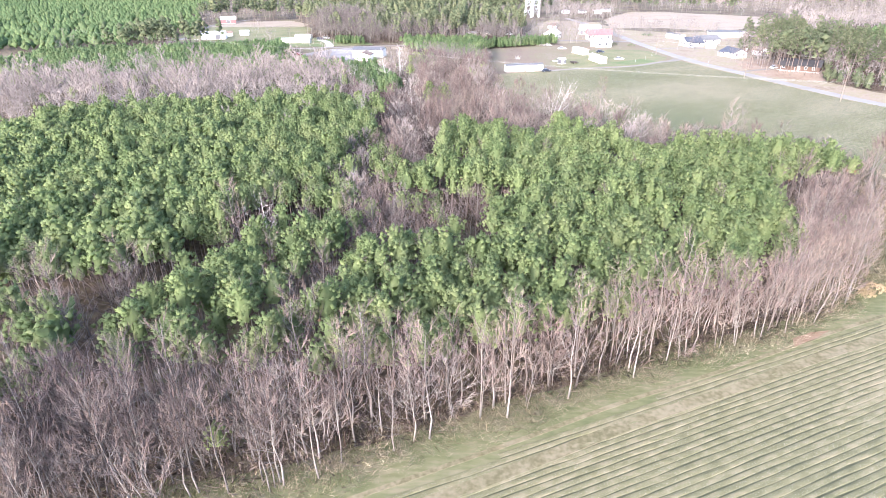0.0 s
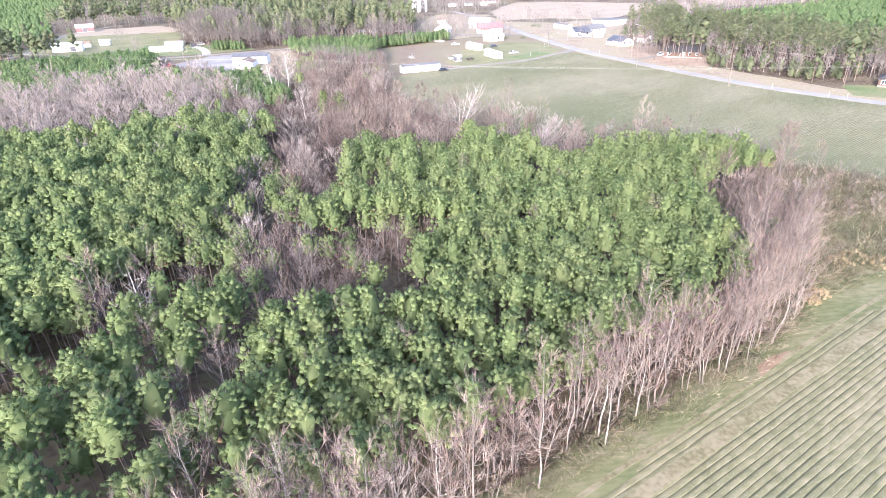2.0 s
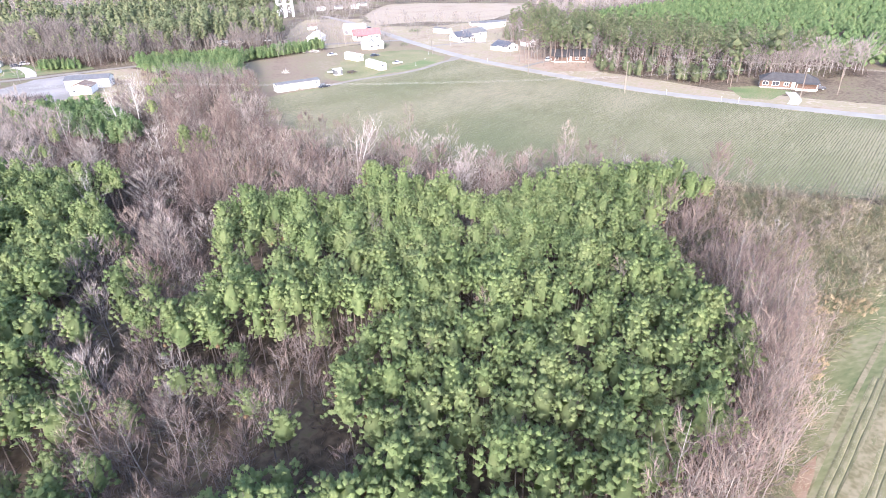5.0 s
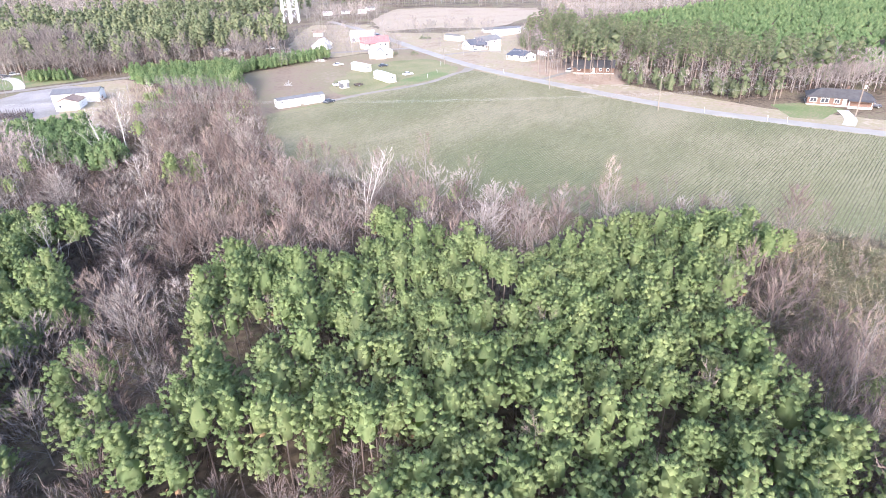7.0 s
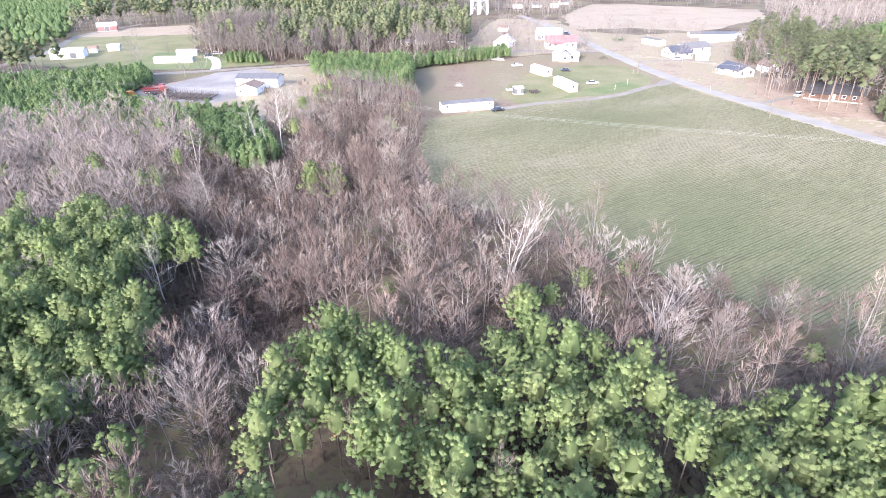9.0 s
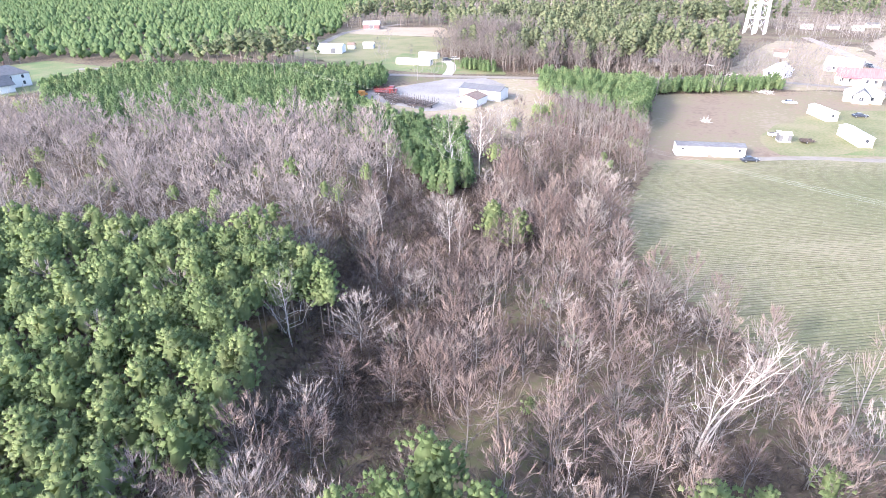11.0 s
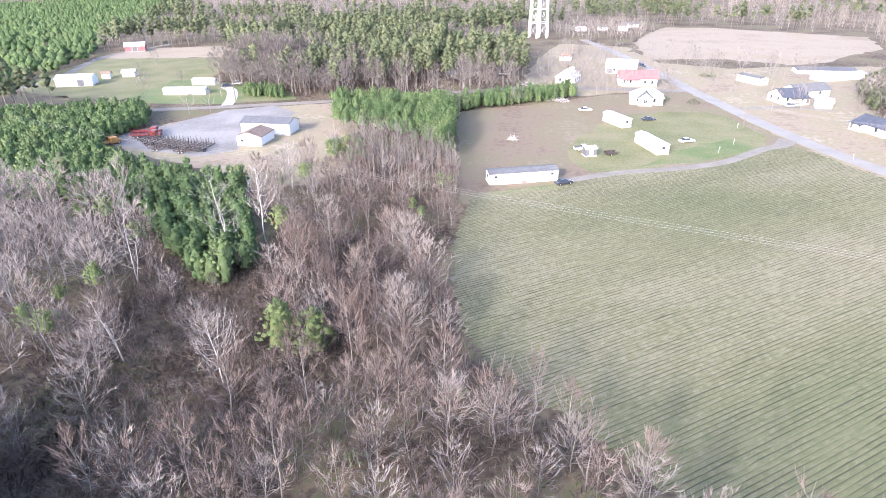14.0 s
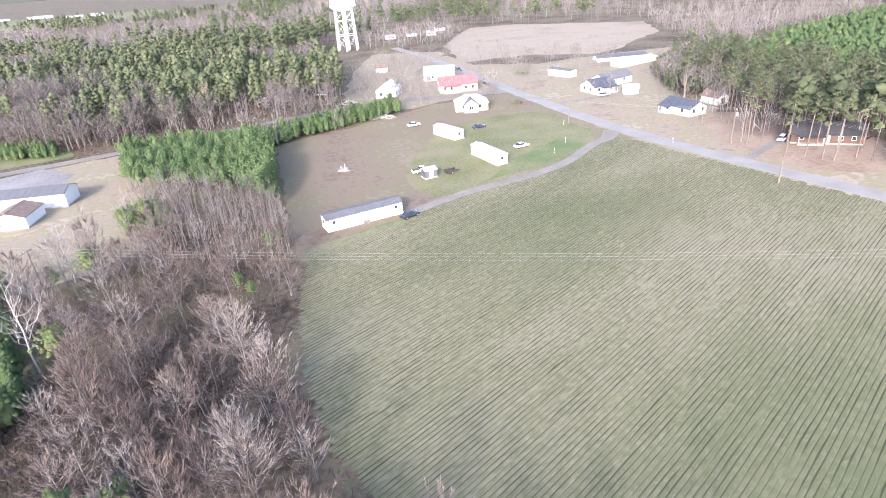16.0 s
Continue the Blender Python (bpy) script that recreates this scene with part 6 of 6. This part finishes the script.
# ---- trees that stand out by themselves ----
def lone_tree(name, x, y, tree, trunk_mat, crown_mats, label, size=1.0, turn=0.0):
    ob = grow(name, tree, [trunk_mat], crown_mats, label, "tree")
    ob.matrix_basis = Matrix.Translation((x, y, 0)) @ Matrix.Rotation(turn, 4, "Z") @ Matrix.Scale(size, 4)
    return ob


rng = np.random.default_rng(5)
WHITE_MATS = [WHITE_BARK, GREY_TWIGS]
lone_tree("white_tree", 28.5, 163, bare(rng, 17.5, 4.6, 28, 300, stems=4, first=0.42, thick=1.35, twig_width=0.02, twig_length=1.5, rough=0.12, fork=1.9), WHITE_BARK, WHITE_MATS, "tall bare tree with forked white trunk above the wood edge")
lone_tree("dead_tree", -27.2, 80.5, bare(rng, 14.5, 3.6, 16, 90, first=0.35, thick=1.3, twig_width=0.03, rough=0.2, gaunt=1), WHITE_BARK, WHITE_MATS, "dead white tree with crooked limbs among the pines")
lone_tree("white_tree", 73.3, 92.1, bare(rng, 12.5, 4.2, 20, 420, first=0.12, thick=1.1), PALE_BARK, GREY_MATS, "spreading pale grey tree beside the scrub")
lone_tree("sprawling_tree", 47.5, 149, bare(rng, 9.5, 5.2, 16, 200, stems=4, first=0.2, thick=2.0, rough=0.16, gaunt=1), WHITE_BARK, WHITE_MATS, "low sprawling white tree with several crooked stems")
lone_tree("sprawling_tree", 53.5, 142, bare(rng, 10, 3.6, 18, 300, first=0.15, thick=1.2), PALE_BARK, GREY_MATS, "low spreading grey tree at the field edge")
for k, (x, y, h, s) in enumerate([(-25.2, 164, 11.5, 4.2), (-27, 236, 16, 5.5), (-22.1, 242, 17, 5.0), (-39.3, 224.4, 15, 5.5), (-14, 198.6, 11, 4.2), (-30, 203, 12, 4.0), (-25, 272, 12, 3.6)]):
    lone_tree("white_tree", x, y, bare(rng, h, s, 24, 330, stems=1 + k % 2, first=0.25, thick=1.25, twig_width=0.018, rough=0.15, gaunt=k % 2), WHITE_BARK, WHITE_MATS, "bare tree with bright white crooked limbs in the hollow", 1, k)
for k, (x, y, h, s) in enumerate([(-15.1, 166, 10, 4.6), (-22, 128, 10, 3.8), (-18, 118, 10, 4.0), (8, 213, 9, 3.0), (30, 185, 8, 3.0), (9.3, 207.2, 12, 4.4), (8.3, 230.5, 11, 4.6), (16.5, 191.4, 8, 3.4), (23.5, 190, 7, 3.2), (-20.3, 133.7, 10, 4.4), (-10.1, 135.9, 11, 5.0)]):
    lone_tree("grey_tree", x, y, bare(rng, h, s * 0.9, 32, 1100, first=0.1, twig_width=0.034, twig_length=1.0, dome=True), PALE_BARK, [PALE_BARK, PALE_TWIGS], "round fan-shaped grey tree with dense fine branches", 1, k)
for k, (x, y, h, s, m) in enumerate([(2.4, 164, 12, 4.2, 1), (14.4, 153.2, 13, 4.4, 3), (21.3, 153.6, 11, 3.2, 3), (5.6, 206.9, 11, 2.8, 1), (2.8, 206, 9, 2.4, 1), (-9.9, 211.8, 9, 3.2, 1), (10.3, 193.9, 9, 2.8, 1), (13, 192.3, 8, 2.6, 2), (7.7, 192.8, 9, 2.6, 1), (-10.6, 224.6, 12, 2.8, 1), (-6.3, 157.7, 8, 3.4, 2), (-1.7, 159.3, 10, 3.0, 1), (-14.1, 158.6, 7, 3.6, 2), (0.5, 222, 9, 3.0, 1), (4, 240, 9, 3.4, 2)]):
    lone_tree("mauve_tree", x, y, bare(rng, h, s * 0.9, 30, 1000, stems=m, first=0.14, twig_width=0.034, twig_length=1.0, dome=True), PALE_BARK, BARE_MATS, "leafless broom-shaped tree with pale trunk and mauve twigs", 1, k)
BUSHY_PINES = [puffy_pine(rng, 7.0, 2.3, 0.08, 80, 0.38, 5, widest=0.3) for _ in range(2)]
for k, (x, y, s) in enumerate([(-8.3, 206.5, 1.2), (-3.0, 205.4, 1.15), (39, 157.5, 0.7), (47, 159.5, 0.72), (28.8, 150.5, 0.9), (-4.5, 212.4, 0.5), (62, 139, 0.6), (33, 152, 0.75), (58, 108, 0.8), (66, 88, 0.7), (10, 160, 0.45), (-16.6, 289, 0.72), (-19.4, 291.7, 0.7), (-14, 291, 0.75), (-17, 287, 0.55), (7.1, 251.3, 0.55), (9, 249.6, 0.5), (-25.6, 266.2, 0.5), (12.5, 265.5, 0.62), (14, 268, 0.55), (-36.2, 268, 0.8)]):
    lone_tree("pine_tree", x, y, BUSHY_PINES[k % 2] if k < 2 or k == 5 else PINE_SHAPES[k % 8], PINE_BARK, PINE_MATS, "small yellow-green pine among the bare trees", s, k)


def leafy_shrub(x, y, r, seed, material, label):
    g = np.random.default_rng(seed)
    s = Shape()
    for k in range(22):
        a, q = k * 2.4, r * math.sqrt(k / 22)
        clump(s, np.array((math.cos(a) * q, math.sin(a) * q, 0.5 + r * 0.7 * g.uniform(0.4, 1.0) * (1.1 - q / r))), 0.26, 22, 0.42, 0.05, g)
    v, t = s.done()[:2]
    v[:, 2] = np.maximum(v[:, 2], 0)
    ob = tagged(new("shrub", arrays_mesh("shrub", v, t, [material])), label, "shrub")
    ob.matrix_basis = pose(x, y, 0)


for k, (x, y, r) in enumerate([(79.7, 85.4, 2.6), (83.2, 83.2, 2.2), (76.5, 85, 1.8), (66.5, 77, 1.6), (64.2, 75.6, 1.2)]):
    leafy_shrub(x, y, r, k, PALE_LEAVES, "shrub still holding pale tan dead leaves")
for k, (x, y, r) in enumerate([(104.5, 362, 2.4), (128.5, 417, 2.6), (131.5, 416, 2.2), (96, 369, 2.0), (-70, 384, 1.5), (12, 178, 1.6), (6, 186, 1.4), (17, 197, 1.5), (-12, 170, 1.3)]):
    leafy_shrub(x, y, r, 40 + k, NEEDLES_OLD, "dark green rounded evergreen shrub")
YARD_SHAPES = [bare(rng, rng.uniform(8, 10.5), rng.uniform(3.4, 4.4), 14, 300, first=0.14, twig_width=0.045, twig_length=1.2, sub=3) for _ in range(6)]
VILLAGE = [(58, 398), (49, 418), (80, 380), (84, 384), (72, 382), (101, 380), (105, 395), (60, 445), (70, 440), (86, 445), (112, 480), (128, 470), (135, 440), (150, 425), (165, 432), (138, 382), (128, 350), (135, 345), (152, 340), (48, 440), (56, 456), (76, 484), (140, 470), (-118, 380), (-122, 392), (-112, 402), (-86, 382), (-140, 420), (-148, 450), (71, 409), (75, 413), (70, 400), (78, 398), (99, 372), (97, 376), (78, 455), (84, 470), (66, 425), (60, 432), (104, 415), (106, 408), (126, 400), (123, 372), (133, 392), (160, 395), (170, 408), (118, 470), (66, 390), (74, 388), (52, 410), (54, 392), (90, 455), (100, 470), (88, 490), (96, 500)]
crowd = grid_spots([[(48, 402), (102, 404), (100, 470), (70, 500), (54, 440)], [(124, 398), (176, 402), (172, 440), (126, 460)], [(62, 383), (82, 374), (84, 392), (64, 392)]], 8.5, 0.45, rng, 10, 0.75, (0.6, 1.0), 6)
HOUSES = [(64.3, 407.9), (87.5, 365.4), (93.5, 402), (94, 432), (73, 471), (144.5, 404), (186, 411), (187, 425), (36.9, 425.9), (103.5, 452), (46, 403)]
crowd = [tuple(c) for c in crowd if min(math.hypot(c[0] - x, c[1] - y) for x, y in HOUSES) > 11]
plant([grow("yard_tree", b, [PALE_BARK], GREY_MATS, "leafless grey yard tree among the houses", "tree", "yard trees in the village") for b in YARD_SHAPES], [(x, y, 0.6 + 0.09 * (k % 6), k, k % 6) for k, (x, y) in enumerate(VILLAGE)] + crowd)
